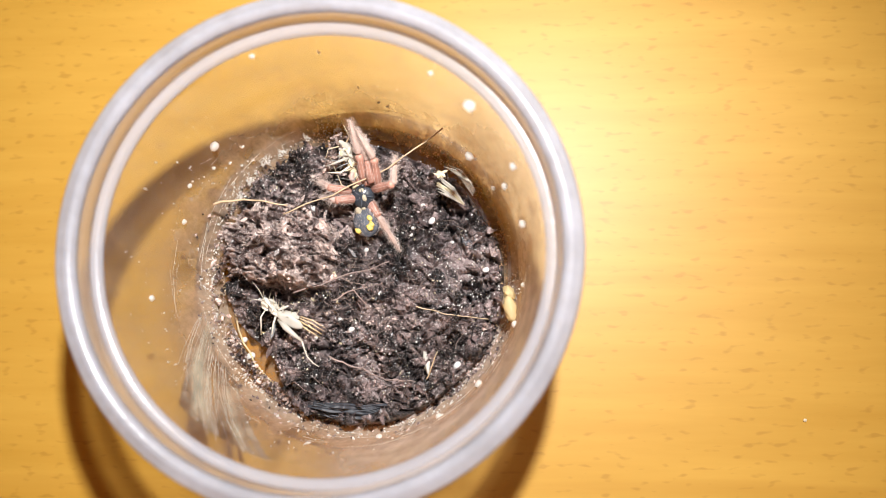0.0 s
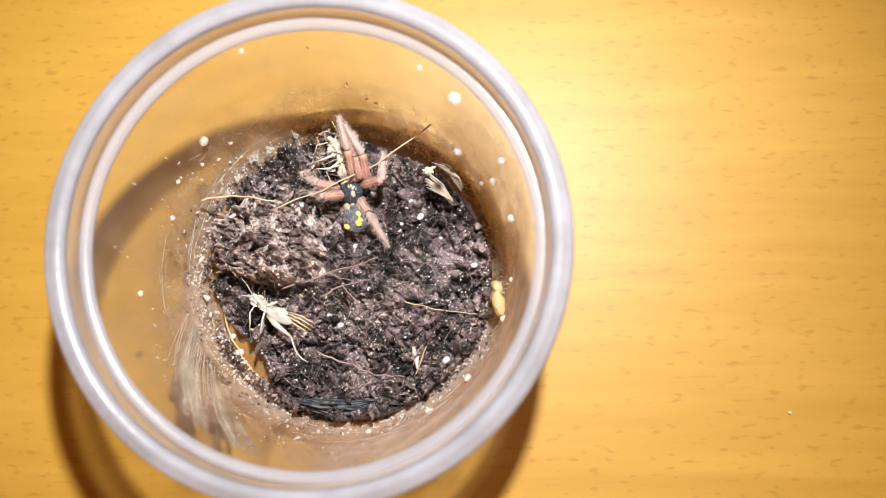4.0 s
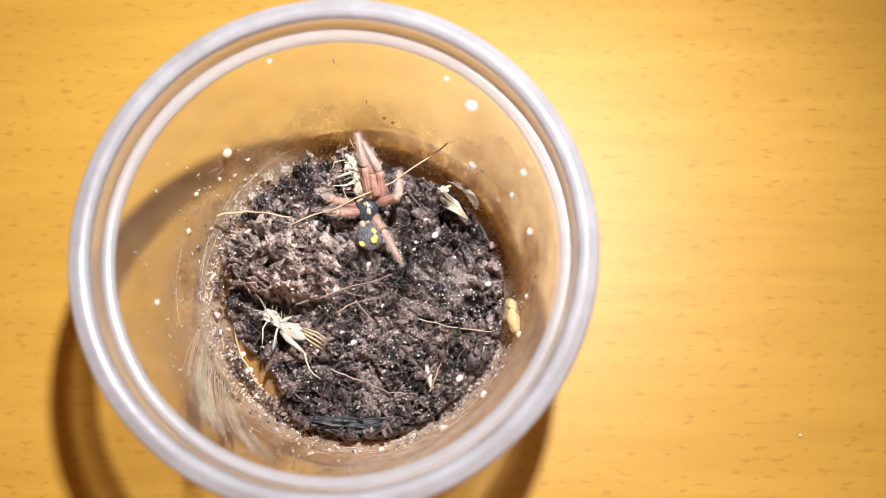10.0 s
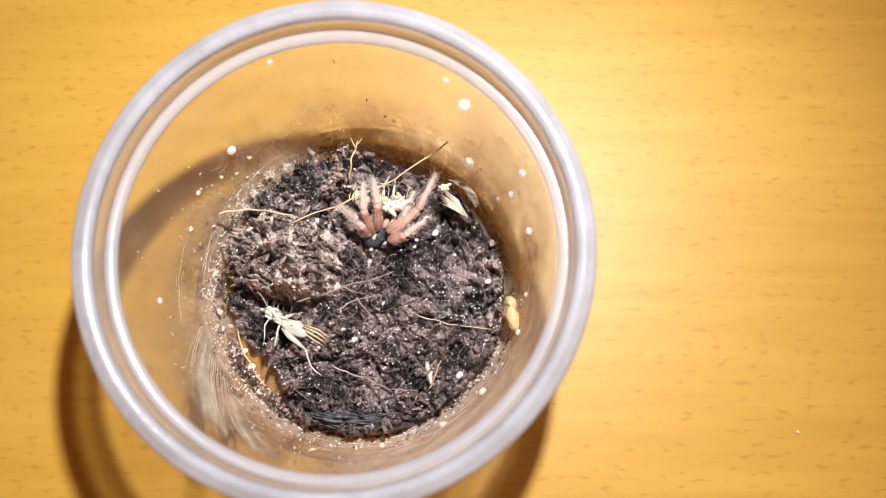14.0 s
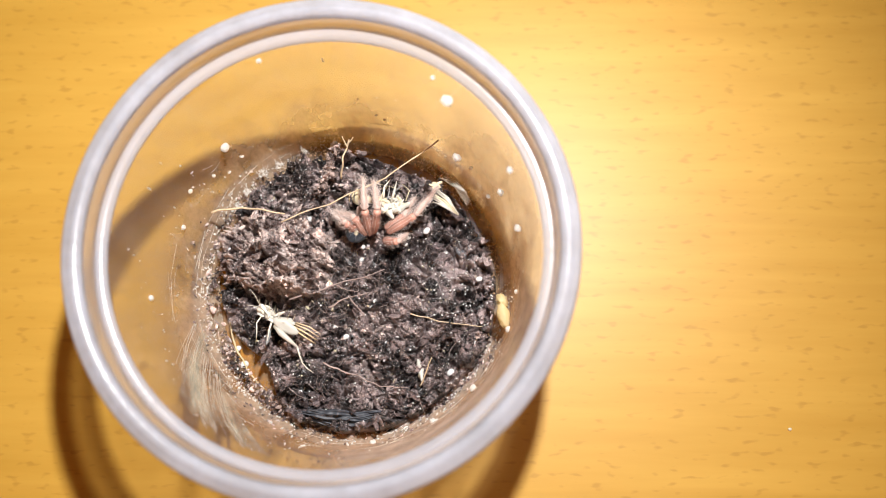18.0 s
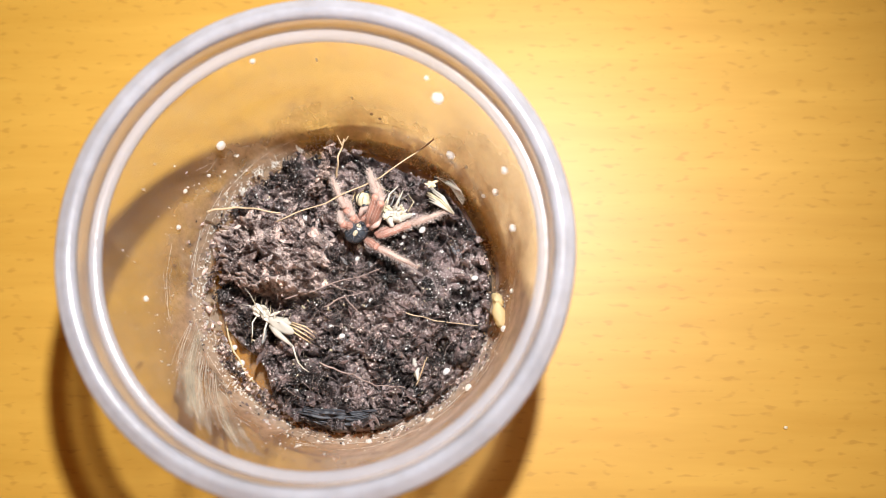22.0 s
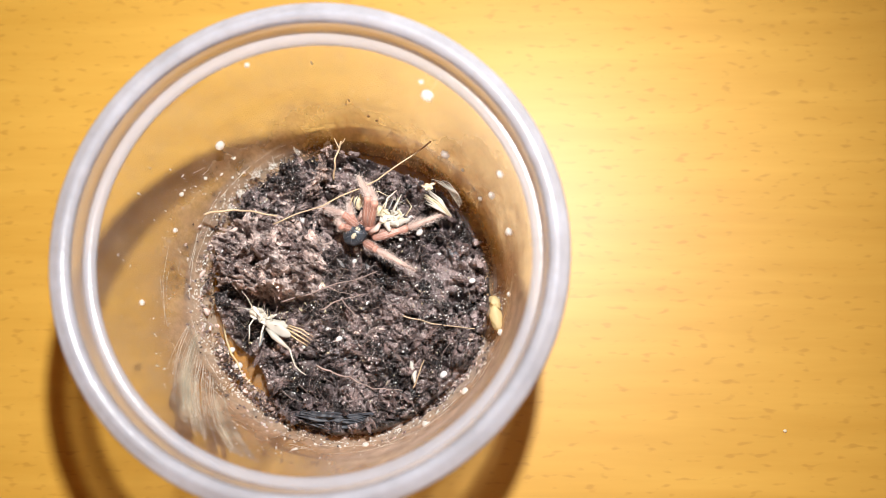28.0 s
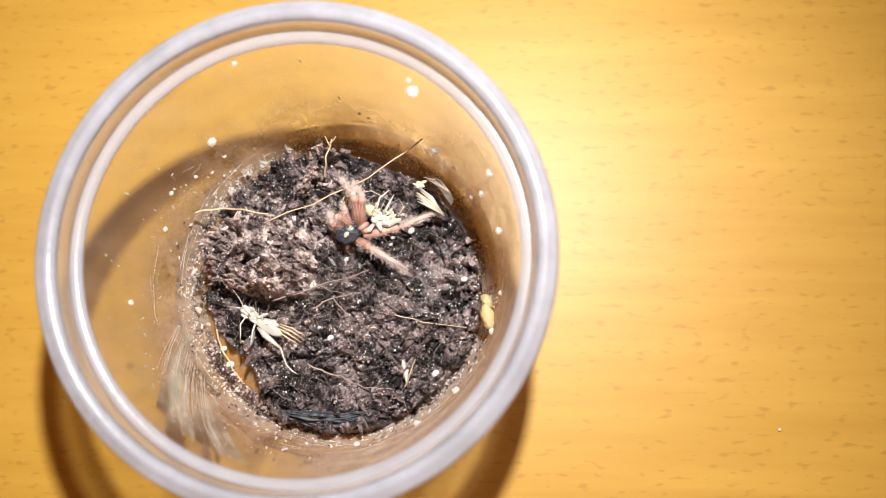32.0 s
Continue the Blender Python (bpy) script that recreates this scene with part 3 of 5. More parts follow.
make_clump()
v, f = scatter(260, around(-0.72, 1.45, 0.34, 0.20), 0.012, 0.06, 0.7)
tagged(add("brown_crumbs", v, f, CRUST), "brown crumbs and frass strewn behind the crust", "soil", kind="stuff")
def make_column():
    """Soil crumbs bound together with silk into a leaning column."""
    pieces = []
    for i in range(300):
        q = rng.random()
        knot = 0.55 + 0.45 * math.sin(q * 17)
        x, y = -0.62 + 0.36 * q + rng.gauss(0, 0.075 * knot), 1.58 + 0.80 * q + rng.gauss(0, 0.055 * knot)
        pieces.append(lump((x, y, 0.92 + 0.42 * q + rng.gauss(0, 0.05)), 0.012 + 0.05 * rng.random() ** 2, 0.45))
    return tagged(add("crumb_column", *merge_fast(pieces), make_soil("bound_crumbs", (0.12, 0.08, 0.07), (0.46, 0.35, 0.31), 0.6, 0.1, False), smooth=False), "leaning column of brown crumbs bound with silk", "soil clump")


make_column()
v, f = scatter(900, around(-0.4, -0.75, 0.75, 0.50), 0.008, 0.05, 0.5)
tagged(add("brown_grit", v, f, CRUST, smooth=False), "brown grit strewn over the dark soil", "soil", kind="stuff")
# white grains, with many extra as the sparkle of light on wet soil
v, f = scatter(2900, anywhere, 0.005, 0.022, 0.9, 2.0, (1, 1, 1), 0.25)
tagged(add("white_specks", v, f, PALE_GRIT, smooth=False), "tiny white specks and added sparkle points strewn over the soil", "grit", kind="stuff")


v, f = scatter(520, anywhere, 0.006, 0.03, 0.7, 2.0, (1, 1, 0.8), 0.45)
tagged(add("tan_chaff", v, f, HUSKM, smooth=False), "tan chaff strewn over the soil", "chaff", kind="stuff")
v, f = scatter(260, around(-0.75, -0.45, 0.5, 0.3), 0.006, 0.035, 0.9, 2.0, (1, 1, 0.8), 0.45)
tagged(add("pale_frass", v, f, HUSKM, smooth=False), "pale crumbs of shed skin by the dead cricket", "chaff", kind="stuff")


def seed(x, y, r, long=1.5, turn=0.0, up=0.6):
    """One plump white grain lying on the soil."""
    bm = bmesh.new()
    bmesh.ops.create_icosphere(bm, subdivisions=2, radius=1.0)
    for v in bm.verts:
        k = 1 + 0.12 * noise.noise(v.co * 2 + Vector((x * 9, y * 9, 0)))
        v.co = Vector((v.co.x * r * long * k * CM, v.co.y * r * k * CM, v.co.z * r * 0.8 * CM))
    ob = part("white_grain", bm, PALE_GRIT, None)
    ob.matrix_world = pose(x * CM, y * CM, (soil_height(x, y) + r * up + 0.03) * CM, 0, 0, math.degrees(turn))
    return tagged(ob, "small plump white grain lying on dark soil", "grain", group="white grains on the soil")


for gx, gy, gr, gt in ((1.39, 0.91, 0.055, 0.9), (0.64, 1.24, 0.03, 0.2), (1.00, 0.69, 0.036, 1.2), (-0.29, -0.88, 0.04, 0.0), (-0.07, -1.06, 0.045, 0.3),
                       (-0.74, -1.22, 0.035, 0.7), (0.92, -0.11, 0.03, 0.1), (1.60, -1.45, 0.045, 0.6), (1.85, -1.70, 0.06, 0.8), (2.37, 0.02, 0.05, 0.2),
                       (-1.68, 1.10, 0.05, 0.5), (-0.86, 1.21, 0.05, -0.9), (1.22, 1.20, 0.032, 0.4), (1.75, 0.55, 0.03, 0.0), (0.45, -0.42, 0.03, 1.0),
                       (1.05, 0.80, 0.04, 0.6), (-1.1, -1.35, 0.035, 0.3), (0.2, 0.62, 0.035, 1.3), (0.15, 0.42, 0.04, 0.7), (1.9, -0.65, 0.04, 0.0)):
    seed(gx, gy, gr, 1.35, gt)
for gx, gy, gr in ((-2.06, -1.55, 0.07), (-2.02, -1.75, 0.045), (-2.32, -0.84, 0.05), (-2.2, -1.25, 0.055), (-2.28, -1.98, 0.05)):
    ob = seed(gx, gy, gr, 1.3, 0.4)
    ob.matrix_world = pose(gx * CM, gy * CM, (0.20 + 0.8 * max(0.0, math.hypot(gx, gy) - 2.72)) * CM, 0, 0, 20)


def strand(points, r0, r1, wob=0.02, n=14, sides=6, salt=0.0):
    """A thin wavering strand through points (cm)."""
    ps = [Vector(p) for p in points]
    out = []
    for i in range(n + 1):
        q = i / n * (len(ps) - 1)
        k = min(int(q), len(ps) - 2)
        p = ps[k].lerp(ps[k + 1], q - k)
        p = p + Vector((noise.noise(Vector((q * 2.1, salt, 1))), noise.noise(Vector((q * 2.1, salt, 5))), noise.noise(Vector((q * 2.1, salt, 9))))) * wob
        out.append(p * CM)
    return tube(out, [(r0 + (r1 - r0) * i / n) * CM for i in range(n + 1)], sides)


def fibre(name, points, r0, r1, material, label, category, wob=0.03, extra=()):
    pieces = [strand(points, r0, r1, wob, 18, 6, rng.random() * 50)]
    for p in extra:
        pieces.append(strand(p, r1, r1 * 0.6, wob, 8, 5, rng.random() * 50))
    return tagged(add(name, *merge_fast(pieces), material), label, category)


fibre("straw", [(-1.25, 0.98, 1.28), (-0.38, 1.34, 1.22), (0.65, 1.80, 1.30), (1.62, 2.50, 1.45)], 0.013, 0.015, STRAWM, "long dry yellow straw leaning from the soil to the wall", "straw", 0.04)
fibre("straw", [(-2.62, 1.22, 1.0), (-2.04, 1.30, 1.10), (-1.21, 1.16, 1.12)], 0.026, 0.014, STRAWM, "short dry straw sticking out of the soil", "straw", 0.04)
fibre("root_fibre", [(-1.10, -0.40, 0.98), (-0.26, -0.14, 0.96), (0.62, 0.14, 0.98)], 0.016, 0.009, ROOTM, "pale dry root lying across the soil", "root", 0.05, [[(-0.26, -0.14, 0.96), (0.2, -0.28, 0.9)]])
fibre("root_fibre", [(-0.45, -1.52, 0.86), (0.08, -1.78, 0.86), (0.59, -1.96, 0.80), (1.08, -2.0, 0.86)], 0.018, 0.008, ROOTM, "twisted pale root on the dark soil", "root", 0.07, [[(0.08, -1.78, 0.86), (0.3, -1.6, 0.9)], [(0.3, -1.85, 0.84), (0.65, -1.82, 0.8)]])
fibre("root_fibre", [(1.10, -0.66, 0.92), (1.70, -0.79, 0.90), (2.42, -0.86, 0.86)], 0.012, 0.008, STRAWM, "thin yellow root with a dark tip", "root", 0.04)
fibre("root_fibre", [(-0.40, -0.55, 0.94), (0.0, -0.36, 0.96), (0.30, -0.68, 0.92)], 0.016, 0.01, ROOTM, "thin forked root on the soil", "root", 0.05, [[(0.0, -0.36, 0.96), (0.5, -0.25, 0.95)]])
fibre("stalk", [(-0.22, 1.90, 0.95), (-0.16, 2.15, 1.25), (-0.05, 2.52, 1.35)], 0.022, 0.014, STRAWM, "forked dry stalk standing in the soil by the wall", "stalk", 0.03, [[(-0.08, 2.38, 1.32), (-0.16, 2.56, 1.38)], [(-0.07, 2.42, 1.33), (0.03, 2.56, 1.38)]])
fibre("twig", [(1.30, -1.95, 0.78), (1.42, -1.70, 0.98), (1.50, -1.45, 1.10)], 0.014, 0.01, STRAWM, "thin upright straw on the soil", "straw", 0.02)


def make_hairs():
    pieces = []
    for _ in range(560):
        x, y = anywhere() if rng.random() < 0.45 else around(-0.3, -0.35, 0.75, 0.55)()
        if not in_soil(x, y, 0.25):
            continue
        a, ln = rng.uniform(0, TAU), rng.uniform(0.12, 0.55)
        z = soil_height(x, y)
        x2, y2 = x + ln * math.cos(a), y + ln * math.sin(a)
        z2 = soil_height(x2, y2)
        mid = ((x + x2) / 2 + rng.uniform(-0.06, 0.06), (y + y2) / 2 + rng.uniform(-0.06, 0.06), max(z, z2) + rng.uniform(0.03, 0.10))
        r = rng.uniform(0.0025, 0.006)
        pieces.append(strand([(x, y, z + 0.01), mid, (x2, y2, z2 + 0.02)], r, r * 0.6, 0.02, 7, 4, rng.random() * 50))
    return tagged(add("root_hairs", *merge_fast(pieces), ROOTM), "fine tangled root hairs lying over the soil", "roots", kind="stuff")


make_hairs()


def blob(name, c, size, material, parent, turn=(0, 0, 0), rough=0.12, freq=2.0, sub=3, label=""):
    """A rounded uneven body: c and size in cm."""
    bm = bmesh.new()
    bmesh.ops.create_icosphere(bm, subdivisions=sub, radius=1.0)
    for v in bm.verts:
        k = 1 + rough * noise.noise(v.co * freq + Vector((c[0] * 5, c[1] * 5, size[0] * 7)))
        v.co = Vector((v.co.x * size[0] * k, v.co.y * size[1] * k, v.co.z * size[2] * k)) * CM
    bmesh.ops.transform(bm, matrix=pose(c[0] * CM, c[1] * CM, c[2] * CM, *turn), verts=bm.verts)
    return part(name, bm, material, parent, label)


def limb(name, pts, rr, material, parent, label="", sides=8):
    """A jointed thin limb: points in cm, radii in cm."""
    v, f = tube([Vector(p) * CM for p in pts], [r * CM for r in rr], sides)
    return add(name, v, f, material, parent, label)


# ---------------------------------------------------------------- dead cricket on the soil
CHALK = make_plain("chalky_cuticle", (0.66, 0.61, 0.52), 0.5, 0.15, 700, 0.4)
WINGM = make_plain("white_wing", (0.70, 0.67, 0.60), 0.4, 0.08, 900, 0.3)
PAPER = make_milk("papery_cuticle", (0.73, 0.70, 0.63), 0.4)
LIVERM = make_plain("pale_yellow_cuticle", (0.64, 0.56, 0.37), 0.4, 0.3, 500, 0.4)
AMBER = make_plain("amber_cuticle", (0.60, 0.46, 0.26), 0.4, 0.3, 500, 0.4)
GREYL = make_plain("grey_cuticle", (0.26, 0.27, 0.27), 0.4, 0.3, 500, 0.4)


def shard(name, c, size, material, parent, turn, curl=0.4):
    """A thin torn scrap of cuticle, curled along its length; c and size in cm."""
    n, m, verts, faces = 9, 5, [], []
    salt = rng.uniform(0, 50)
    for i in range(n):
        u = 2 * i / (n - 1) - 1
        wd = size[1] * (1 - 0.75 * u * u) * (1 + 0.5 * noise.noise(Vector((u * 3, salt, 1))))
        for j in range(m):
            w = 2 * j / (m - 1) - 1
            verts.append(Vector((u * size[0], w * wd, -curl * w * w * wd + 0.14 * size[0] * noise.noise(Vector((u * 1.5, w, salt))))) * CM)
    k = len(verts)
    verts = verts + [v - Vector((0, 0, 0.006 * CM)) for v in verts]
    for i in range(n - 1):
        for j in range(m - 1):
            a = i * m + j
            faces += [(a, a + m, a + m + 1, a + 1), (k + a, k + a + 1, k + a + m + 1, k + a + m)]
    edge = [j for j in range(m)] + [i * m + m - 1 for i in range(1, n)] + [(n - 1) * m + j for j in reversed(range(m - 1))] + [i * m for i in reversed(range(1, n - 1))]
    for p, q in zip(edge, edge[1:] + edge[:1]):
        faces.append((p, q, k + q, k + p))
    mt = pose(c[0] * CM, c[1] * CM, c[2] * CM, *turn)
    return add(name, [mt @ v for v in verts], faces, material, parent)


def make_cricket():
    z = 1.0
    c = tagged(empty("dead_cricket"), "dead bleached cricket lying on its side on the soil", "cricket")
    blob("head", (-1.58, -0.60, z), (0.10, 0.085, 0.08), CHALK, c, (0, 0, -20), 0.35, 3.0)
    blob("thorax", (-1.44, -0.70, z), (0.12, 0.08, 0.07), CHALK, c, (0, 0, -35), 0.5, 4.0)
    blob("abdomen", (-1.20, -0.86, z - 0.03), (0.13, 0.06, 0.05), CHALK, c, (0, 0, -32), 0.5, 4.0)
    shard("wing", (-1.12, -0.93, z + 0.12), (0.25, 0.12), PAPER, c, (12, 4, -27), 0.25)
    shard("wing", (-1.16, -0.82, z + 0.10), (0.22, 0.09), PAPER, c, (-18, -6, -12), 0.3)
    limb("hind_leg", [(-1.34, -0.90, z + 0.05), (-1.20, -1.04, z + 0.10), (-1.05, -1.16, z + 0.11), (-0.90, -1.28, z + 0.09)], [0.03, 0.055, 0.042, 0.017], PAPER, c, "pale hind leg with a thick thigh", sides=10)
    shin = limb("shin", [(-0.90, -1.28, z + 0.09), (-0.87, -1.42, z + 0.02), (-0.82, -1.56, z - 0.03), (-0.73, -1.66, z - 0.05), (-0.62, -1.73, z - 0.05)], [0.016, 0.014, 0.013, 0.011, 0.007], CHALK, c)
    for k in range(4):
        y0 = -1.36 - 0.07 * k
        limb("spine", [(-0.885 + 0.02 * k, y0, z + 0.03 - 0.02 * k), (-0.84 + 0.03 * k, y0 - 0.05, z + 0.06 - 0.02 * k)], [0.005, 0.002], CHALK, shin, sides=4)
    for k, (dx, dy) in enumerate(((0.0, 0.0), (0.03, 0.06), (-0.03, -0.06), (0.06, 0.11))):
        limb("cercus", [(-1.00 + dx, -0.90 + dy * 0.5, z + 0.05), (-0.76 + dx, -1.03 + dy, z + 0.10), (-0.55 + dx, -1.16 + dy, z + 0.04)], [0.018, 0.015, 0.005], (AMBER, STRAWM)[k % 2], c, sides=5)
    limb("front_leg", [(-1.58, -0.70, z), (-1.66, -0.85, z + 0.06), (-1.66, -1.02, z + 0.02), (-1.69, -1.17, z - 0.08)], [0.016, 0.013, 0.012, 0.006], CHALK, c, sides=6)
    limb("middle_leg", [(-1.40, -0.82, z), (-1.43, -0.98, z + 0.06), (-1.46, -1.12, z), (-1.52, -1.28, z - 0.12)], [0.022, 0.017, 0.012, 0.007], CHALK, c, sides=6)
    shard("grey_leg", (-1.46, -1.10, z - 0.04), (0.14, 0.035), GREYL, c, (10, 10, 80), 0.6)
    limb("antenna", [(-1.64, -0.56, z + 0.03), (-1.76, -0.54, z + 0.08), (-1.90, -0.52, z + 0.02)], [0.008, 0.006, 0.003], CHALK, c, sides=5)
    limb("antenna", [(-1.62, -0.53, z + 0.05), (-1.70, -0.36, z + 0.12), (-1.82, -0.22, z + 0.1)], [0.008, 0.006, 0.003], CHALK, c, sides=5)
    for k in range(26):
        q = rng.random()
        shard("scrap", (-1.62 + 0.48 * q + rng.gauss(0, 0.05), -0.58 - 0.30 * q + rng.gauss(0, 0.06), z + rng.uniform(0.02, 0.12)), (rng.uniform(0.05, 0.12), rng.uniform(0.015, 0.04)), (PAPER, CHALK, WINGM)[k % 3], c,
              (rng.uniform(-60, 60), rng.uniform(-35, 35), -30 + rng.gauss(0, 45)), 0.9)
    for k in range(7):
        x0, q = -1.62 + 0.10 * k, rng.uniform(-0.08, 0.12)
        limb("bristle", [(x0, -0.60 - 0.05 * k, z + 0.05), (x0 + 0.5 * q, -0.50 - 0.05 * k, z + 0.12), (x0 + q, -0.38 - 0.05 * k, z + 0.06)], [0.007, 0.005, 0.002], HUSKM, c, sides=4)
    return c


make_cricket()


def make_husk():
    z = 1.06
    h = tagged(empty("cricket_husk"), "papery shed cricket skin lying by the tub wall", "husk")
    blob("shell", (1.55, 1.72, z + 0.02), (0.08, 0.06, 0.04), HUSKM, h, (0, 0, -30), 0.6, 4.0)
    for k in range(18):
        q, e = rng.uniform(-1, 1), rng.uniform(0.0, 0.12)
        limb("leg_skin", [(1.50 + 0.10 * q + e, 1.60 + 0.10 * q - e, z + rng.uniform(0.0, 0.06)), (1.74 + 0.08 * q, 1.40 + 0.08 * q, z + rng.uniform(0.04, 0.10)),
                          (1.99 - 0.5 * e, 1.16 + 0.03 * q + 0.5 * e, z + 0.01)], [0.008, rng.uniform(0.014, 0.028), 0.008], (PAPER, HUSKM, PAPER)[k % 3], h, sides=5)
    for k in range(9):
        q = k / 8
        limb("leg_skin", [(1.66 + 0.30 * q, 1.84 - 0.14 * q, z + 0.10 + 0.2 * q), (1.92 + 0.18 * q, 1.62 - 0.12 * q, z + 0.24 + 0.2 * q), (2.14 + 0.05 * q, 1.30 + 0.06 * q, z + 0.16 + 0.15 * q)],
             [0.004, 0.008, 0.003], PAPER, h, sides=5)
    for k in range(5):
        shard("scrap", (1.54 + rng.gauss(0, 0.06), 1.74 + rng.gauss(0, 0.05), z + 0.06), (rng.uniform(0.04, 0.08), 0.025), HUSKM, h, (rng.uniform(-40, 40), rng.uniform(-40, 40), rng.uniform(0, 180)), 0.8)
    limb("leg_skin", [(1.62, 1.84, z + 0.12), (1.84, 1.76, z + 0.22), (2.06, 1.52, z + 0.18)], [0.006, 0.010, 0.004], PAPER, h, sides=6)
    limb("leg_skin", [(1.72, 1.86, z + 0.12), (1.94, 1.74, z + 0.26), (2.13, 1.52, z + 0.24)], [0.005, 0.008, 0.004], PAPER, h, sides=6)
    return h


make_husk()


def make_flake():
    flake = tagged(empty("husk_flake"), "thin torn white husk standing askew on dark soil", "flake")
    z = soil_height(1.28, -1.68)
    shard("blade", (1.28, -1.66, z + 0.16), (0.22, 0.06), PAPER, flake, (25, -18, -78), 0.6)
    shard("blade", (1.33, -1.80, z + 0.10), (0.13, 0.04), HUSKM, flake, (-30, 10, -60), 0.8)
    return flake


make_flake()


def make_leaf():
    leaf = tagged(empty("leaf_strip"), "dark blue-grey strip of rotting leaf at the soil's edge", "leaf")
    for k in range(8):
        n, verts, faces = 30, [], []
        x0, ln = -0.90 + rng.uniform(0, 0.35), rng.uniform(0.9, 1.45)
        for i in range(n):
            u = i / (n - 1)
            x = x0 + ln * u
            for j in range(4):
                w = j / 3 - 0.5
                y = -2.34 - 0.028 * k - 0.11 * math.sin((x + 0.9) * 1.8) + 0.05 * noise.noise(Vector((x * 2.2, k * 3.7, 1))) + w * 0.07 * math.sin(math.pi * min(1, u * 1.05 + 0.04)) * (1 + 0.6 * noise.noise(Vector((x * 6, k, 2))))
                verts.append((x * CM, y * CM, (0.72 - 0.02 * k + 0.12 * fbm(x * 2.5, y * 3, k, 3) + (0.10 - 0.04 * (k % 3)) * abs(w)) * CM))
        for i in range(n - 1):
            for j in range(3):
                a = i * 4 + j
                faces.append((a, a + 4, a + 5, a + 1))
        ob = add("blade", verts, faces, LEAFM, leaf)
        so = ob.modifiers.new("thick", "SOLIDIFY")
        so.thickness = 0.0002
    return leaf


make_leaf()

pulp = tagged(empty("yellow_pulp"), "yellow lump of food stuck to the tub wall", "food")
blob("lump", (2.80, -0.72, 1.12), (0.11, 0.24, 0.16), YELLOWM, pulp, (0, 0, 15), 0.35, 2.5)
blob("lump", (2.78, -0.42, 1.0), (0.09, 0.13, 0.10), YELLOWM, pulp, (0, 0, 30), 0.6, 3.5)
fibre("amber_stem", [(-2.35, -0.75, 0.28), (-2.22, -1.25, 0.24), (-1.95, -1.72, 0.24), (-1.62, -2.05, 0.26)], 0.022, 0.014, AMBER, "curved amber plant stem in the gap beside the soil", "stem", 0.05)
fibre("amber_stem", [(-1.95, -1.10, 0.3), (-1.70, -1.12, 0.34), (-1.66, -1.30, 0.3)], 0.018, 0.012, AMBER, "bent thin amber stem in the gap", "stem", 0.02)
def make_web_patch(cx, cy, size, count, label, category):
    """A glossy film of web with pale mould grains on it."""
    web = tagged(empty("web_patch"), label, category)
    h = soil_height(cx, cy)
    for k in range(2 if category == "web" else 0):
        shard("film", (cx + rng.gauss(0, 0.3) * size, cy + rng.gauss(0, 0.3) * size, h + 0.05 + 0.02 * k), (size * rng.uniform(0.5, 0.9), size * 0.4), MOULDM, web, (rng.uniform(-25, 25), rng.uniform(-25, 25), rng.uniform(0, 180)), 0.5)
    bits = []
    for _ in range(count):
        x, y = cx + rng.gauss(0, size * 0.8), cy + rng.gauss(0, size * 0.6)
        if in_soil(x, y):
            bits.append(lump((x, y, soil_height(x, y) + 0.03), rng.uniform(0.005, 0.018), 0.5))
    tagged(add("mould", *merge_fast(bits), FROST, web, "pale blue-white mould grains", smooth=False), kind="stuff")
    return web


FROST = make_plain("frosty_mould", (0.50, 0.53, 0.57), 0.35, 0.3, 900, 0.4)
make_web_patch(2.02, 0.52, 0.15, 70, "small glossy grey patch of web on the soil", "web")
make_web_patch(-0.02, -1.22, 0.24, 170, "thin blue-white mould spread over the soil", "mould")
make_web_patch(-1.25, 0.30, 0.16, 90, "grey-white mould on the brown crust", "mould")
make_web_patch(0.78, 0.10, 0.12, 50, "small bluish patch of mould on the soil", "mould")


# ---------------------------------------------------------------- specks and silk on the tub wall
def wall_r(z):
    return 2.995 + (z - 0.58) * 0.0749 if z > 0.58 else 2.80 + (z - 0.14) * 0.443


def wall_point(a, z, off=0.0):
    r = wall_r(z) - off
    return Vector((r * math.cos(a), r * math.sin(a), z))


AMBERDROP = make_milk("amber_fleck", (0.80, 0.62, 0.42), 0.75)
DROP = make_milk("pale_wall_fleck", (0.96, 0.95, 0.92), 0.72)
TANM = make_plain("brown_dirt", (0.34, 0.23, 0.15), 0.6, 0.4, 700, 0.4)


def make_wall_specks():
    kinds = ([], [], [])
    for _ in range(6000):
        a = rng.uniform(0, TAU)
        z = 0.16 + (rng.expovariate(1 / 0.38) if rng.random() < 0.6 else rng.uniform(0, 0.5))
        if z > 3.6 or noise.noise(Vector((a * 2.2, z * 2.0, 3))) < rng.uniform(-0.5, 0.35):
            continue
        if z > 0.55 and 0.0 < a < 2.3 and rng.random() < 0.3:
            continue
        k = rng.choice((0, 0, 0, 0, 2, 2, 2, 2, 2, 1))
        if k == 1 and (z > 0.8 or 0.0 < a < 2.3):
            k = 2
        r = 0.004 + (0.015 if k == 1 or 0.0 < a < 2.3 else 0.034) * rng.random() ** 2.4
        kinds[k].append(lump(wall_point(a, z, r * 0.4), r, 0.45))
    for ob_name, pieces, material, label, category in zip(("pale_wall_specks", "dirt_wall_specks", "tan_wall_specks"), kinds, (DROP, TANM, DROP),
                                                         ("pale specks stuck to the inside of the wall", "brown specks of dirt on the wall's foot", "tan flecks stuck to the wall's foot"),
                                                         ("specks", "dirt", "specks")):
        tagged(add(ob_name, *merge_fast(pieces), material, smooth=False), label, category, kind="stuff")


make_wall_specks()


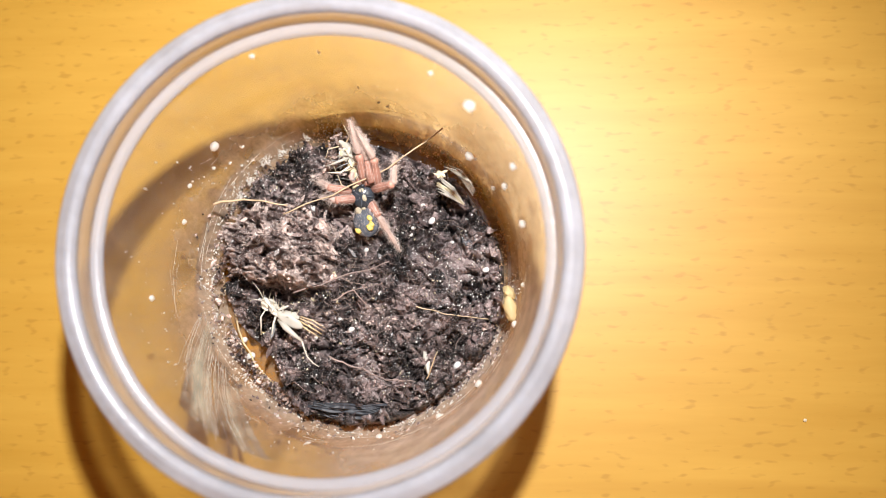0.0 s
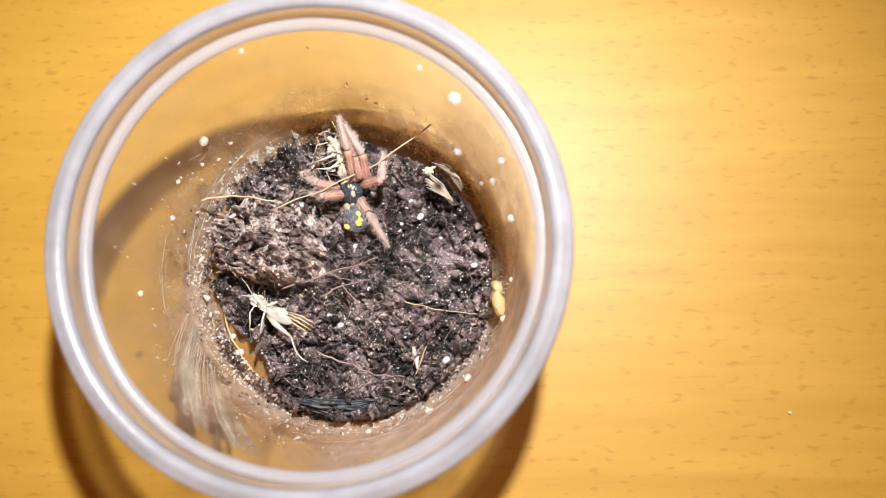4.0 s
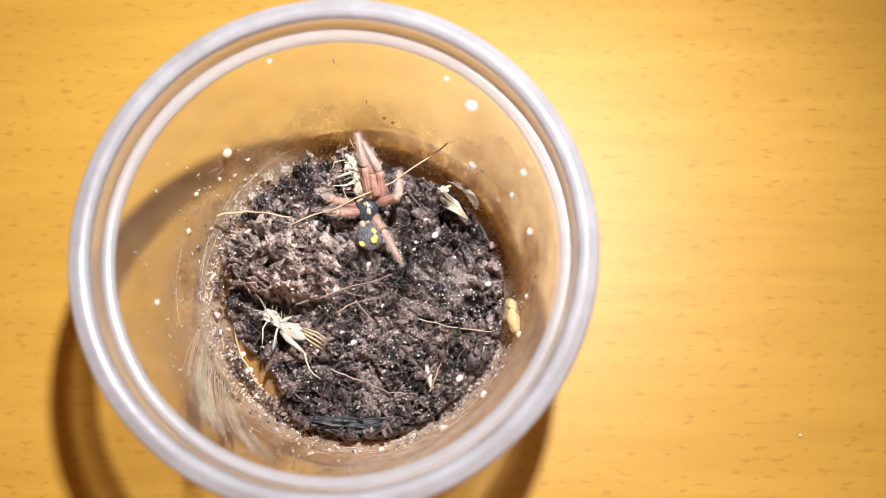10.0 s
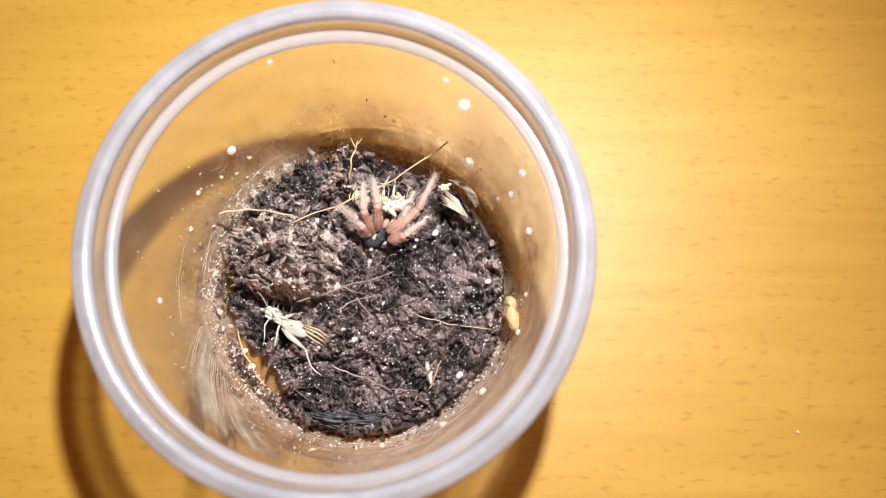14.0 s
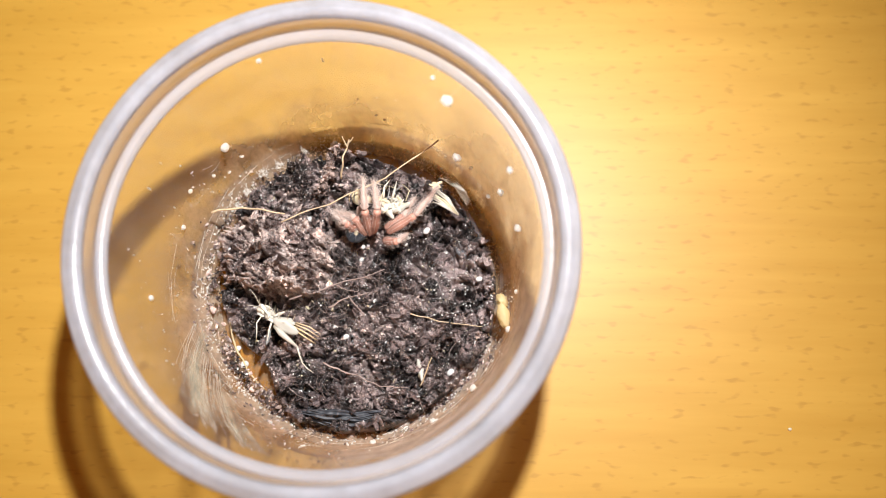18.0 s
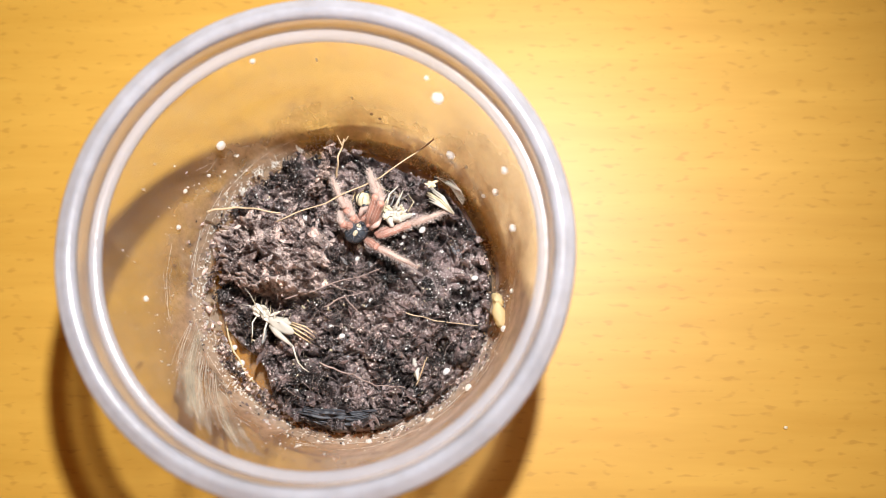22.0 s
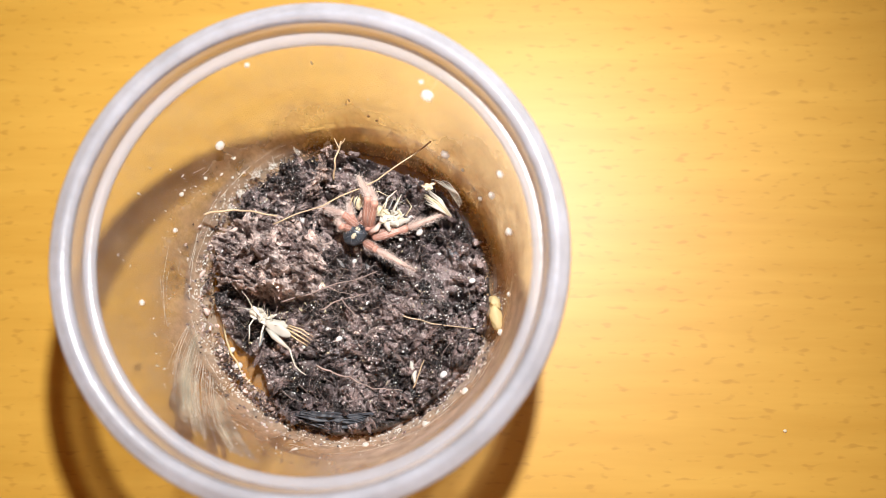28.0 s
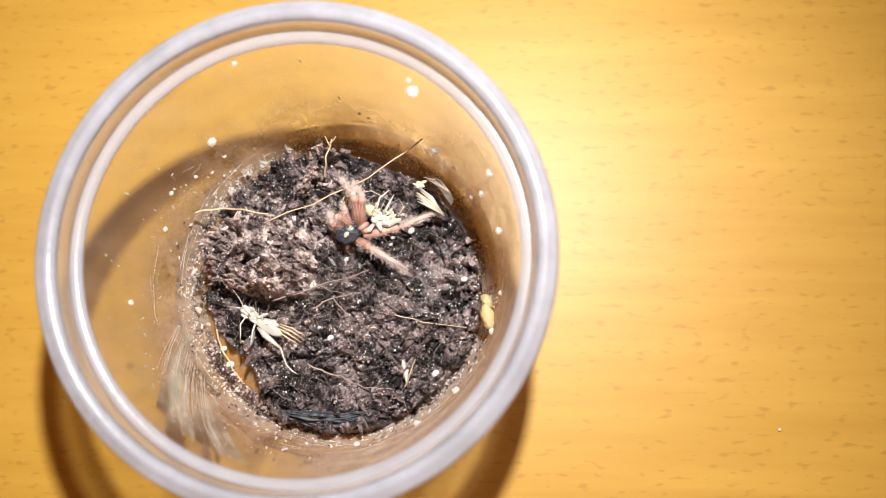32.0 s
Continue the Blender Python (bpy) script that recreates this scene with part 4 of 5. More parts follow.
def make_foot_dirt():
    """Soil crumbs and pale grit washed against the foot of the tub."""
    kinds = ([], [], [], [])
    for _ in range(9500):
        a, r = math.radians(rng.uniform(195, 440) if rng.random() < 0.8 else rng.uniform(40, 195)), rng.uniform(2.52, 3.02)
        if noise.noise(Vector((a * 3, r * 4, 2))) < rng.uniform(-0.5, 0.3):
            continue
        z = float(np.interp(r, (2.52, 2.66, 2.80, 2.91, 2.995, 3.02), (0.52, 0.36, 0.22, 0.32, 0.58, 1.0)))
        k = rng.choice((0, 0, 0, 0, 1, 1, 1, 2))
        # toward the lamp, bright amber flecks replace dark crumbs to lighten that side
        if math.cos(a - 0.95) > 0.25:
            if rng.random() < 0.5:
                continue
            k = 3
        q = 0.006 + (0.05 if k < 2 else 0.022) * rng.random() ** 2.4
        kinds[k].append(lump((r * math.cos(a), r * math.sin(a), z + 0.5 * q), q, 0.45))
    for name, pieces, material, label in zip(("foot_dirt", "foot_soil", "foot_grit", "foot_flecks"), kinds, (CRUST, BARK, PALE_GRIT, AMBERDROP),
                                             ("grey-brown dirt washed against the tub's foot", "dark soil crumbs caught at the tub's foot", "pale grit caught at the tub's foot", "amber flecks at the tub's foot, put in to lighten the lamp side")):
        tagged(add(name, *merge_fast(pieces), material, smooth=False), label, "dirt", kind="stuff")


make_foot_dirt()


def make_tufts():
    """Cottony tufts of mould where the wall meets the foot, behind the soil."""
    for a0, r0, count, size in ((123, 2.80, 26, 0.05), (131, 2.86, 44, 0.06), (140, 2.80, 30, 0.05), (148, 2.74, 20, 0.04), (112, 2.84, 16, 0.035), (99, 2.86, 14, 0.03)):
        c, pieces = wall_point(math.radians(a0), 0.45, 3.0 - r0), []
        for _ in range(count):
            p = c + Vector((rng.gauss(0, size), rng.gauss(0, size), rng.gauss(0, size)))
            pieces.append(lump(p, 0.006 + 0.028 * rng.random() ** 2, 0.4))
            if rng.random() < 0.4:
                e = p + Vector((rng.gauss(0, 0.08), rng.gauss(0, 0.08), rng.gauss(0, 0.08)))
                pieces.append(strand([p, (p + e) / 2, e], 0.004, 0.002, 0.01, 4, 4, rng.random() * 60))
        tagged(add("mould_tuft", *merge_fast(pieces), DROP, smooth=False), "cottony white tuft of mould at the tub's foot", "mould", group="tufts at the foot")


def make_dried_drops():
    """Dried drips up the wall."""
    pieces = []
    for _ in range(420):
        a, z = math.radians(rng.gauss(180, 34) if rng.random() < 0.6 else rng.uniform(215, 395)), rng.uniform(0.7, 3.4)
        if noise.noise(Vector((a * 3, z * 1.5, 7))) < rng.uniform(-0.5, 0.4):
            continue
        r = 0.006 + 0.022 * rng.random() ** 3
        pieces.append(lump(wall_point(a, z, 0.0), r, 0.3, (0.6, 0.6, rng.uniform(1, 4))))
    tagged(add("dried_drops", *merge_fast(pieces), DROP, smooth=False), "dried pale drips on the inside of the wall", "drips", kind="stuff")


make_tufts()
make_dried_drops()


def wall_spot(x, y, z, r):
    """A white dot at the wall, with a thread added to tie it there; x, y, z in cm."""
    bm = bmesh.new()
    bmesh.ops.create_icosphere(bm, subdivisions=2, radius=1.0)
    for v in bm.verts:
        k = 1 + 0.25 * noise.noise(v.co * 1.7 + Vector((x * 3, y * 3, z * 3)))
        v.co = Vector((v.co.x * r * 0.85 * k, v.co.y * r * k, v.co.z * r * k)) * CM
    ob = part("white_spot", bm, DROP, None)
    a, reach = math.atan2(y, x), wall_r(z) - math.hypot(x, y)
    ob.matrix_world = pose(x * CM, y * CM, z * CM, 0, 0, math.degrees(a))
    limb("thread", [(0, 0, 0), (max(reach, 0.03) + 0.01, 0, 0.01)], [0.0008, 0.0008], SILKM, ob, sides=4)
    return tagged(ob, "round white dot at the tub wall, on an added thread", "speck", group="white specks on the wall")


def at_wall(x, y, z, r):
    p = wall_point(math.atan2(y, x), z, r * 0.7)
    return wall_spot(p.x, p.y, p.z, r)


# the first three stand for drifting glints, modelled as white dots
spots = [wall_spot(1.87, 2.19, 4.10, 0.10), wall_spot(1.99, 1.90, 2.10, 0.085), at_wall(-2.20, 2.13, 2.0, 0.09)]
for sx, sy, sz, sr in ((2.79, 1.34, 3.40, 0.065), (2.68, 1.19, 2.60, 0.065), (2.96, 0.58, 2.60, 0.07), (2.20, 1.79, 2.0, 0.035), (1.58, 2.56, 4.2, 0.04), (2.5, 1.3, 1.9, 0.045)):
    wall_spot(sx, sy, sz, sr)
for sx, sy, sz, sr in ((-2.77, 1.39, 1.93, 0.045), (-1.18, 3.02, 3.84, 0.045), (-2.5, 1.8, 1.5, 0.035), (-2.95, 0.8, 1.6, 0.05), (-3.0, -0.6, 2.6, 0.05),
                       (2.95, -0.3, 1.4, 0.045), (2.9, -1.0, 1.5, 0.06), (2.3, -2.05, 1.4, 0.07), (1.6, -2.65, 1.2, 0.06), (0.5, -3.0, 1.0, 0.06),
                       (0.6, 2.98, 1.2, 0.03), (0.45, 3.0, 1.35, 0.03)):
    at_wall(sx, sy, sz, sr)


def make_silk():
    pieces = []
    for i in range(90):
        a0 = rng.uniform(0, TAU)
        z0 = rng.uniform(0.3, 1.8)
        if a0 < 2.4 and rng.random() < 0.8:
            continue
        a1, z1 = a0 + rng.gauss(0, 0.22), z0 + rng.gauss(0.0, 0.10)
        pts = [wall_point(a0 + (a1 - a0) * q, max(0.2, z0 + (z1 - z0) * q), 0.015) for q in (0, 0.5, 1)]
        r = rng.uniform(0.002, 0.005)
        pieces.append(strand(pts, r, r * 0.7, 0.012, 8, 4, rng.random() * 60))
    # taut threads that slant up the wall
    for i in range(40):
        a0, z1 = math.radians(rng.uniform(194, 217)), rng.uniform(1.8, 3.6)
        a1, r = a0 + (z1 - 0.7) * 0.198 + rng.gauss(0, 0.03), rng.uniform(0.002, 0.005)
        pieces.append(strand([wall_point(a0 + (a1 - a0) * q, 0.7 + (z1 - 0.7) * q, 0.03) for q in (0, 0.33, 0.67, 1)], r, r * 0.6, 0.01, 12, 4, rng.random() * 60))
    return tagged(add("silk", *merge_fast(pieces), SILKM), "fine strands of spider silk on the inside of the wall", "silk", kind="stuff")


# a pale strand in place of the highlight along the foot's crease
def make_crease_line(a0, a1, z, r):
    pts = [wall_point(math.radians(a0 + (a1 - a0) * q / 16), z + 0.02 * math.sin(q), 0.02) for q in range(17)]
    v, f = strand(pts, r, r * 0.6, 0.015, 48, 5, a0)
    return tagged(add("crease_highlight", v, f, SILKM), "pale strand for the highlight round the tub's foot", "thread")


make_crease_line(112, 206, 0.56, 0.011)
make_crease_line(150, 196, 0.44, 0.006)
make_crease_line(70, 118, 0.95, 0.005)
make_silk()


def make_sheet():
    """Thin pale ribbons stretched slantwise up the wall."""
    n, m, verts, faces = 5, 40, [], []
    for k in range(17):
        a0, wd, top = math.radians(rng.uniform(193, 222)), rng.uniform(0.015, 0.06), rng.uniform(2.4, 3.7)
        o = len(verts)
        for i in range(n):
            u = 2 * i / (n - 1) - 1
            for j in range(m):
                w = j / (m - 1)
                z = 0.55 + (top - 0.55) * w
                a = a0 + 0.198 * (z - 0.55) + u * wd * (0.3 + w) * (1 + 0.3 * noise.noise(Vector((k * 3.1, w * 4, 3))))
                verts.append(tuple(wall_point(a, z, 0.02 + 0.004 * k + 0.03 * math.sin(math.pi * w)) * CM))
        for i in range(n - 1):
            for j in range(m - 1):
                q = o + i * m + j
                faces.append((q, q + m, q + m + 1, q + 1))
    return tagged(add("pale_ribbon_sheet", verts, faces, SHEET), "thin pale streaky sheet clinging to the wall", "silk", kind="stuff")


make_sheet()
speck = blob("table_speck", (0, 0, 0), (0.035, 0.03, 0.02), HUSKM, None)
speck.matrix_world = pose(0.0819, -0.0268, 0.0002)
tagged(speck, "tiny white crumb lying on the wooden table", "crumb")


# ---------------------------------------------------------------- spider
LEGRED = make_plain("reddish_leg", (0.42, 0.215, 0.165), 0.4, 0.45, 220, 0.5)
LEGPALE = make_plain("pale_leg", (0.50, 0.36, 0.31), 0.5, 0.35, 350, 0.5)
HAIRM = make_plain("pale_hair", (0.62, 0.51, 0.46), 0.5, 0.15, 300, 0.0)
ABDOM = make_plain("slate_abdomen", (0.085, 0.095, 0.118), 0.75, 0.4, 900, 0.6)
CARAM = make_plain("black_carapace", (0.034, 0.040, 0.050), 0.28, 0.4, 600, 0.4)
SPOTM = make_plain("yellow_marking", (0.72, 0.55, 0.14), 0.5, 0.15, 700, 0.3)
CREAM = make_plain("cream_marking", (0.48, 0.42, 0.30), 0.5, 0.2, 700, 0.3)


def hairs_on(length, radius, count, hl):
    """Fine bristles round a segment that lies along x (cm)."""
    pieces = []
    for _ in range(count):
        x = rng.uniform(0.03, 0.98) * length
        a = rng.uniform(0, TAU)
        r = radius(x / length) * 0.92
        n = Vector((0, math.cos(a), math.sin(a)))
        p = Vector((x, 0, 0)) + n * r
        d = (n + Vector((rng.uniform(0.3, 2.0), rng.uniform(-0.3, 0.3), rng.uniform(-0.3, 0.3)))).normalized() * hl * (0.5 + 1.3 * rng.random() ** 2)
        s = d.cross(n).normalized() * 0.0015
        u = d.cross(s).normalized() * 0.0015
        vs = [p + s, p - s * 0.5 + u, p - s * 0.5 - u, p + d]
        pieces.append(([tuple(q * CM) for q in vs], [(0, 1, 3), (1, 2, 3), (2, 0, 3)]))
    return merge_fast(pieces)


def segment(name, length, profile, material, parent, count, hl):
    n = 18
    rad = lambda q: np.interp(q, [p[0] for p in profile], [p[1] for p in profile])
    pts = [Vector((length * i / n, 0, 0)) * CM for i in range(n + 1)]
    v, f = tube(pts, [float(rad(i / n)) * CM for i in range(n + 1)], 12)
    ob = add(name, v, f, material, parent)
    hv, hf = hairs_on(length, rad, count, hl)
    tagged(add("bristles", hv, hf, HAIRM, ob, "pale bristles", smooth=False), kind="stuff")
    # pale stripes along the segment
    for side in (-1, 1):
        sp = [(Vector((length * q, side * 0.35 * rad(q), 0.90 * rad(q))) * CM) for q in (0.1, 0.3, 0.5, 0.7, 0.9)]
        sv, sf = tube(sp, [0.003 * CM, 0.006 * CM, 0.007 * CM, 0.005 * CM, 0.003 * CM], 5)
        add("stripe", sv, sf, LEGPALE, ob)
    return ob


LENGTHS = ((0.72, 0.62), (0.68, 0.60), (0.68, 0.75), (0.38, 0.82), (0.45, 0.62), (0.40, 0.40), (0.42, 0.62), (0.40, 0.50))
UPPER = [(0, 0.04), (0.08, 0.068), (0.35, 0.086), (0.68, 0.074), (0.74, 0.060), (0.80, 0.070), (0.94, 0.074), (1, 0.045)]
LOWER = [(0, 0.040), (0.06, 0.060), (0.25, 0.062), (0.42, 0.052), (0.46, 0.042), (0.54, 0.047), (0.72, 0.037), (0.77, 0.028), (0.88, 0.028), (1, 0.006)]

spider = tagged(empty("spider"), "young hairy tarantula with reddish legs and yellow-spotted slate abdomen", "spider")


def make_abdomen():
    ob = blob("abdomen", (0, 0, 0), (0.29, 0.24, 0.22), ABDOM, spider, (0, 0, 0), 0.06, 1.5, 4, "slate-grey abdomen with yellow spots")
    hv, hf = hairs_on(0.6, lambda q: 0.24 * math.sqrt(max(0.02, 1 - (2 * q - 1) ** 2)), 700, 0.08)
    hv = [(p[0] - 0.30 * CM, p[1], p[2]) for p in hv]
    tagged(add("bristles", hv, hf, HAIRM, ob, "pale bristles", smooth=False), kind="stuff")
    for x, y, s, mt in ((0.02, -0.09, 0.055, SPOTM), (-0.10, -0.11, 0.05, SPOTM), (-0.15, -0.07, 0.065, SPOTM), (-0.05, -0.10, 0.025, SPOTM),
                        (-0.17, 0.16, 0.06, SPOTM), (0.20, 0.10, 0.07, CREAM), (0.24, 0.0, 0.05, CREAM)):
        z = 0.235 * math.sqrt(max(0, 1 - (x / 0.31) ** 2 - (y / 0.26) ** 2))
        blob("spot", (x, y, z), (s, s * 0.8, 0.022), mt, ob, (math.degrees(-y * 2.5), math.degrees(x * 2.0), 40), 0.5, 3.0, 3)
    return ob


def make_carapace():
    ob = blob("carapace", (0, 0, 0), (0.23, 0.20, 0.13), CARAM, spider, (0, 0, 0), 0.06, 1.5, 4, "glossy black carapace with a cream mark")
    hv, hf = hairs_on(0.46, lambda q: 0.17 * math.sqrt(max(0.05, 1 - (2 * q - 1) ** 2)), 240, 0.07)
    hv = [(p[0] - 0.23 * CM, p[1], p[2] * 0.75) for p in hv]
    tagged(add("bristles", hv, hf, HAIRM, ob, "pale bristles", smooth=False), kind="stuff")
    blob("mark", (-0.02, -0.03, 0.125), (0.06, 0.04, 0.02), CREAM, ob, (0, 0, 25), 0.5, 3.0, 3)
    blob("mark", (0.12, 0.02, 0.10), (0.04, 0.05, 0.025), CREAM, ob, (0, 20, 0), 0.5, 3.0, 3)
    blob("eyes", (0.20, 0, 0.105), (0.03, 0.045, 0.025), CARAM, ob, (0, 0, 0), 0.0, 1.0, 2)
    for i in range(7):
        a = TAU * i / 7 + 0.2
        c, s = math.cos(a), math.sin(a)
        limb("groove", [(0.05 * c, 0.05 * s, 0.14), (0.15 * c, 0.13 * s, 0.112), (0.22 * c, 0.19 * s, 0.06)], [0.006, 0.01, 0.006], ABDOM, ob, sides=5)
    for side in (-1, 1):
        fang = blob("chelicera", (0.31, side * 0.07, -0.02), (0.12, 0.065, 0.085), LEGRED, ob, (0, 20, 0), 0.08, 2.0, 3)
        limb("palp", [(0.24, side * 0.15, 0.0), (0.38, side * 0.20, 0.10), (0.52, side * 0.14, 0.02)], [0.05, 0.055, 0.03], LEGPALE, ob)
    return ob


abdomen = make_abdomen()
carapace = make_carapace()
legs = []
for upper_len, lower_len in LENGTHS:
    legs.append((segment("upper_leg", upper_len, UPPER, LEGRED, spider, 320, 0.085), segment("lower_leg", lower_len, LOWER, LEGPALE, spider, 700, 0.095)))


# ---------------------------------------------------------------- prey in the spider's grip


def make_prey():
    p = tagged(empty("cricket_prey"), "white chewed cricket held in the spider's legs", "cricket")
    blob("abdomen", (0.10, -0.02, -0.01), (0.21, 0.13, 0.10), PAPER, p, (0, 0, -10), 0.5, 3.5)
    blob("thorax", (-0.16, 0.12, 0.0), (0.13, 0.10, 0.08), LIVERM, p, (0, 0, -30), 0.4, 3.5)
    head = blob("head", (-0.50, 0.24, 0.0), (0.15, 0.15, 0.11), LIVERM, p, (0, 0, -20), 0.2, 2.5)
    for k in (-1, 1):
        blob("eye", (-0.46, 0.24 + 0.13 * k, 0.03), (0.06, 0.05, 0.05), CARAM, head, (0, 0, 20 * k), 0.2, 2.0, 2)
    for k in (-1, 0, 1):
        limb("band", [(-0.60 + 0.09 * k, 0.14, 0.08), (-0.59 + 0.09 * k, 0.24, 0.125), (-0.56 + 0.09 * k, 0.34, 0.08)], [0.006, 0.010, 0.006], AMBER if k else ABDOM, head, sides=5)
    limb("neck", [(-0.42, 0.20, 0.0), (-0.28, 0.15, 0.02), (-0.16, 0.10, 0.02)], [0.06, 0.065, 0.06], LIVERM, p)
    for k in range(46):
        a, q = rng.uniform(0, TAU), rng.random()
        shard("scrap", (0.12 + 0.24 * q * math.cos(a), 0.14 * q * math.sin(a), 0.05 + 0.06 * rng.random()), (rng.uniform(0.05, 0.12), rng.uniform(0.02, 0.055)), (PAPER, CHALK, PAPER, WINGM, HUSKM)[k % 5], p,
              (rng.uniform(-55, 55), rng.uniform(-40, 40), rng.uniform(-70, 70)), rng.uniform(0.4, 1.0))
    shard("wing", (0.0, -0.10, 0.10), (0.19, 0.07), PAPER, p, (15, 0, -60), 0.5)
    shard("wing", (0.22, -0.04, 0.08), (0.22, 0.07), PAPER, p, (-10, -10, 12), 0.6)
    for k in range(6):
        x0 = -0.25 + 0.12 * k
        limb("bristle_leg", [(x0, 0.06, 0.06), (x0 + rng.uniform(-0.1, 0.1), 0.24, 0.12), (x0 + rng.uniform(-0.15, 0.2), 0.40, 0.04)], [0.013, 0.009, 0.004], HUSKM if k % 2 else GREYL, p, sides=5)
    limb("hind_leg", [(0.08, 0.06, 0.05), (0.16, 0.26, 0.12), (0.22, 0.46, 0.05)], [0.03, 0.022, 0.008], PAPER, p, sides=6)
    limb("hind_leg", [(-0.06, 0.12, 0.05), (-0.02, 0.34, 0.14), (0.12, 0.52, 0.08)], [0.026, 0.018, 0.008], CHALK, p, sides=6)
    limb("antenna", [(-0.5, 0.38, 0.03), (-0.2, 0.46, 0.1), (0.3, 0.30, 0.0)], [0.010, 0.008, 0.004], HUSKM, p, sides=5)
    return p


prey = make_prey()


# ---------------------------------------------------------------- what moves
def aim(a, b):
    a, b = Vector(a) * CM, Vector(b) * CM
    return Matrix.Translation(a) @ (b - a).to_track_quat("X", "Z").to_matrix().to_4x4()


def leg_keys(leg, rows):
    walk(leg[0], [(r[0], aim(r[1:4], r[4:7])) for r in rows])
    walk(leg[1], [(r[0], aim(r[4:7], r[7:10])) for r in rows])


# moves a dot along the drift of the glint it stands for
def glint_keys(ob, rows):
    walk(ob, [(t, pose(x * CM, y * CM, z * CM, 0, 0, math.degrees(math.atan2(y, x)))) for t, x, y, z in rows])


def body_keys(ob, rows):
    walk(ob, [(t, pose(x * CM, y * CM, z * CM, rx, ry, rz)) for t, x, y, z, rx, ry, rz in rows])


def motions():
    leg_keys(legs[0], [(0.0, 0.20, 1.51, 1.00, 0.13, 2.00, 1.53, -0.01, 2.57, 1.72), (13.1, 0.20, 1.51, 1.00, 0.13, 2.00, 1.53, -0.01, 2.57, 1.72), (13.5, 0.46, 1.32, 1.00, 0.33, 1.86, 1.46, 0.19, 2.42, 1.66), (13.9, 0.24, 0.87, 0.90, 0.11, 1.17, 1.54, 0.07, 1.73, 1.28), (14.5, 0.24, 0.87, 0.90, 0.11, 1.17, 1.54, 0.07, 1.73, 1.28), (16.6, 0.34, 0.82, 0.90, 0.30, 1.13, 1.55, 0.25, 1.74, 1.59), (18.0, 0.34, 0.82, 0.90, 0.30, 1.13, 1.55, 0.25, 1.74, 1.59), (18.6, 0.35, 1.09, 0.95, 0.34, 1.51, 1.53, 0.24, 2.09, 1.35), (19.0, 0.35, 1.09, 0.95, 0.34, 1.51, 1.53, 0.24, 2.09, 1.35), (19.4, 0.37, 0.97, 0.95, 0.58, 1.44, 1.46, 0.41, 1.98, 1.21), (27.6, 0.37, 0.97, 0.95, 0.58, 1.44, 1.46, 0.41, 1.98, 1.21), (28.4, 0.43, 1.00, 0.95, 0.41, 1.40, 1.55, 0.13, 1.82, 1.20), (32.0, 0.43, 1.00, 0.95, 0.41, 1.40, 1.55, 0.13, 1.82, 1.20)])
    leg_keys(legs[1], [(0.0, 0.42, 1.50, 1.00, 0.40, 1.92, 1.53, 0.10, 2.41, 1.69), (13.1, 0.42, 1.50, 1.00, 0.40, 1.92, 1.53, 0.10, 2.41, 1.69), (13.5, 0.54, 1.32, 1.00, 0.62, 1.60, 1.61, 0.79, 2.06, 1.27), (13.9, 0.32, 0.93, 0.95, 0.36, 1.28, 1.53, 0.25, 1.83, 1.32), (14.5, 0.32, 0.93, 0.95, 0.36, 1.28, 1.53, 0.25, 1.83, 1.32), (16.6, 0.41, 0.85, 0.95, 0.53, 1.13, 1.56, 0.44, 1.71, 1.45), (18.0, 0.41, 0.85, 0.95, 0.53, 1.13, 1.56, 0.44, 1.71, 1.45), (18.6, 0.40, 1.01, 0.95, 0.53, 1.38, 1.51, 0.38, 1.80, 1.11), (19.0, 0.40, 1.01, 0.95, 0.53, 1.38, 1.51, 0.38, 1.80, 1.11), (19.4, 0.44, 0.95, 0.95, 0.68, 1.30, 1.48, 0.54, 1.76, 1.14), (27.6, 0.44, 0.95, 0.95, 0.68, 1.30, 1.48, 0.54, 1.76, 1.14), (28.4, 0.47, 0.98, 0.95, 0.55, 1.39, 1.48, 0.34, 1.78, 1.08), (32.0, 0.47, 0.98, 0.95, 0.55, 1.39, 1.48, 0.34, 1.78, 1.08)])
    leg_keys(legs[2], [(0.0, 0.30, 1.48, 0.95, 0.74, 1.47, 1.47, 0.73, 2.09, 1.06), (13.1, 0.30, 1.48, 0.95, 0.74, 1.47, 1.47, 0.73, 2.09, 1.06), (13.5, 0.54, 1.28, 0.95, 0.78, 1.46, 1.56, 1.02, 2.12, 1.29), (13.9, 0.57, 0.85, 0.95, 1.07, 1.30, 1.04, 1.40, 1.95, 1.23), (14.5, 0.57, 0.85, 0.95, 1.07, 1.30, 1.04, 1.40, 1.95, 1.23), (16.6, 0.67, 0.85, 0.95, 1.19, 1.09, 1.31, 1.61, 1.70, 1.17), (18.0, 0.67, 0.85, 0.95, 1.19, 1.09, 1.31, 1.61, 1.70, 1.17), (18.6, 0.57, 0.69, 0.95, 1.14, 0.81, 1.32, 1.66, 1.27, 1.03), (19.0, 0.57, 0.69, 0.95, 1.14, 0.81, 1.32, 1.66, 1.27, 1.03), (19.4, 0.54, 0.76, 0.95, 1.18, 0.99, 0.97, 1.89, 1.24, 1.03), (27.6, 0.54, 0.76, 0.95, 1.18, 0.99, 0.97, 1.89, 1.24, 1.03), (28.4, 0.52, 0.79, 0.95, 1.18, 0.95, 0.94, 1.87, 1.24, 0.98), (32.0, 0.52, 0.79, 0.95, 1.18, 0.95, 0.94, 1.87, 1.24, 0.98)])
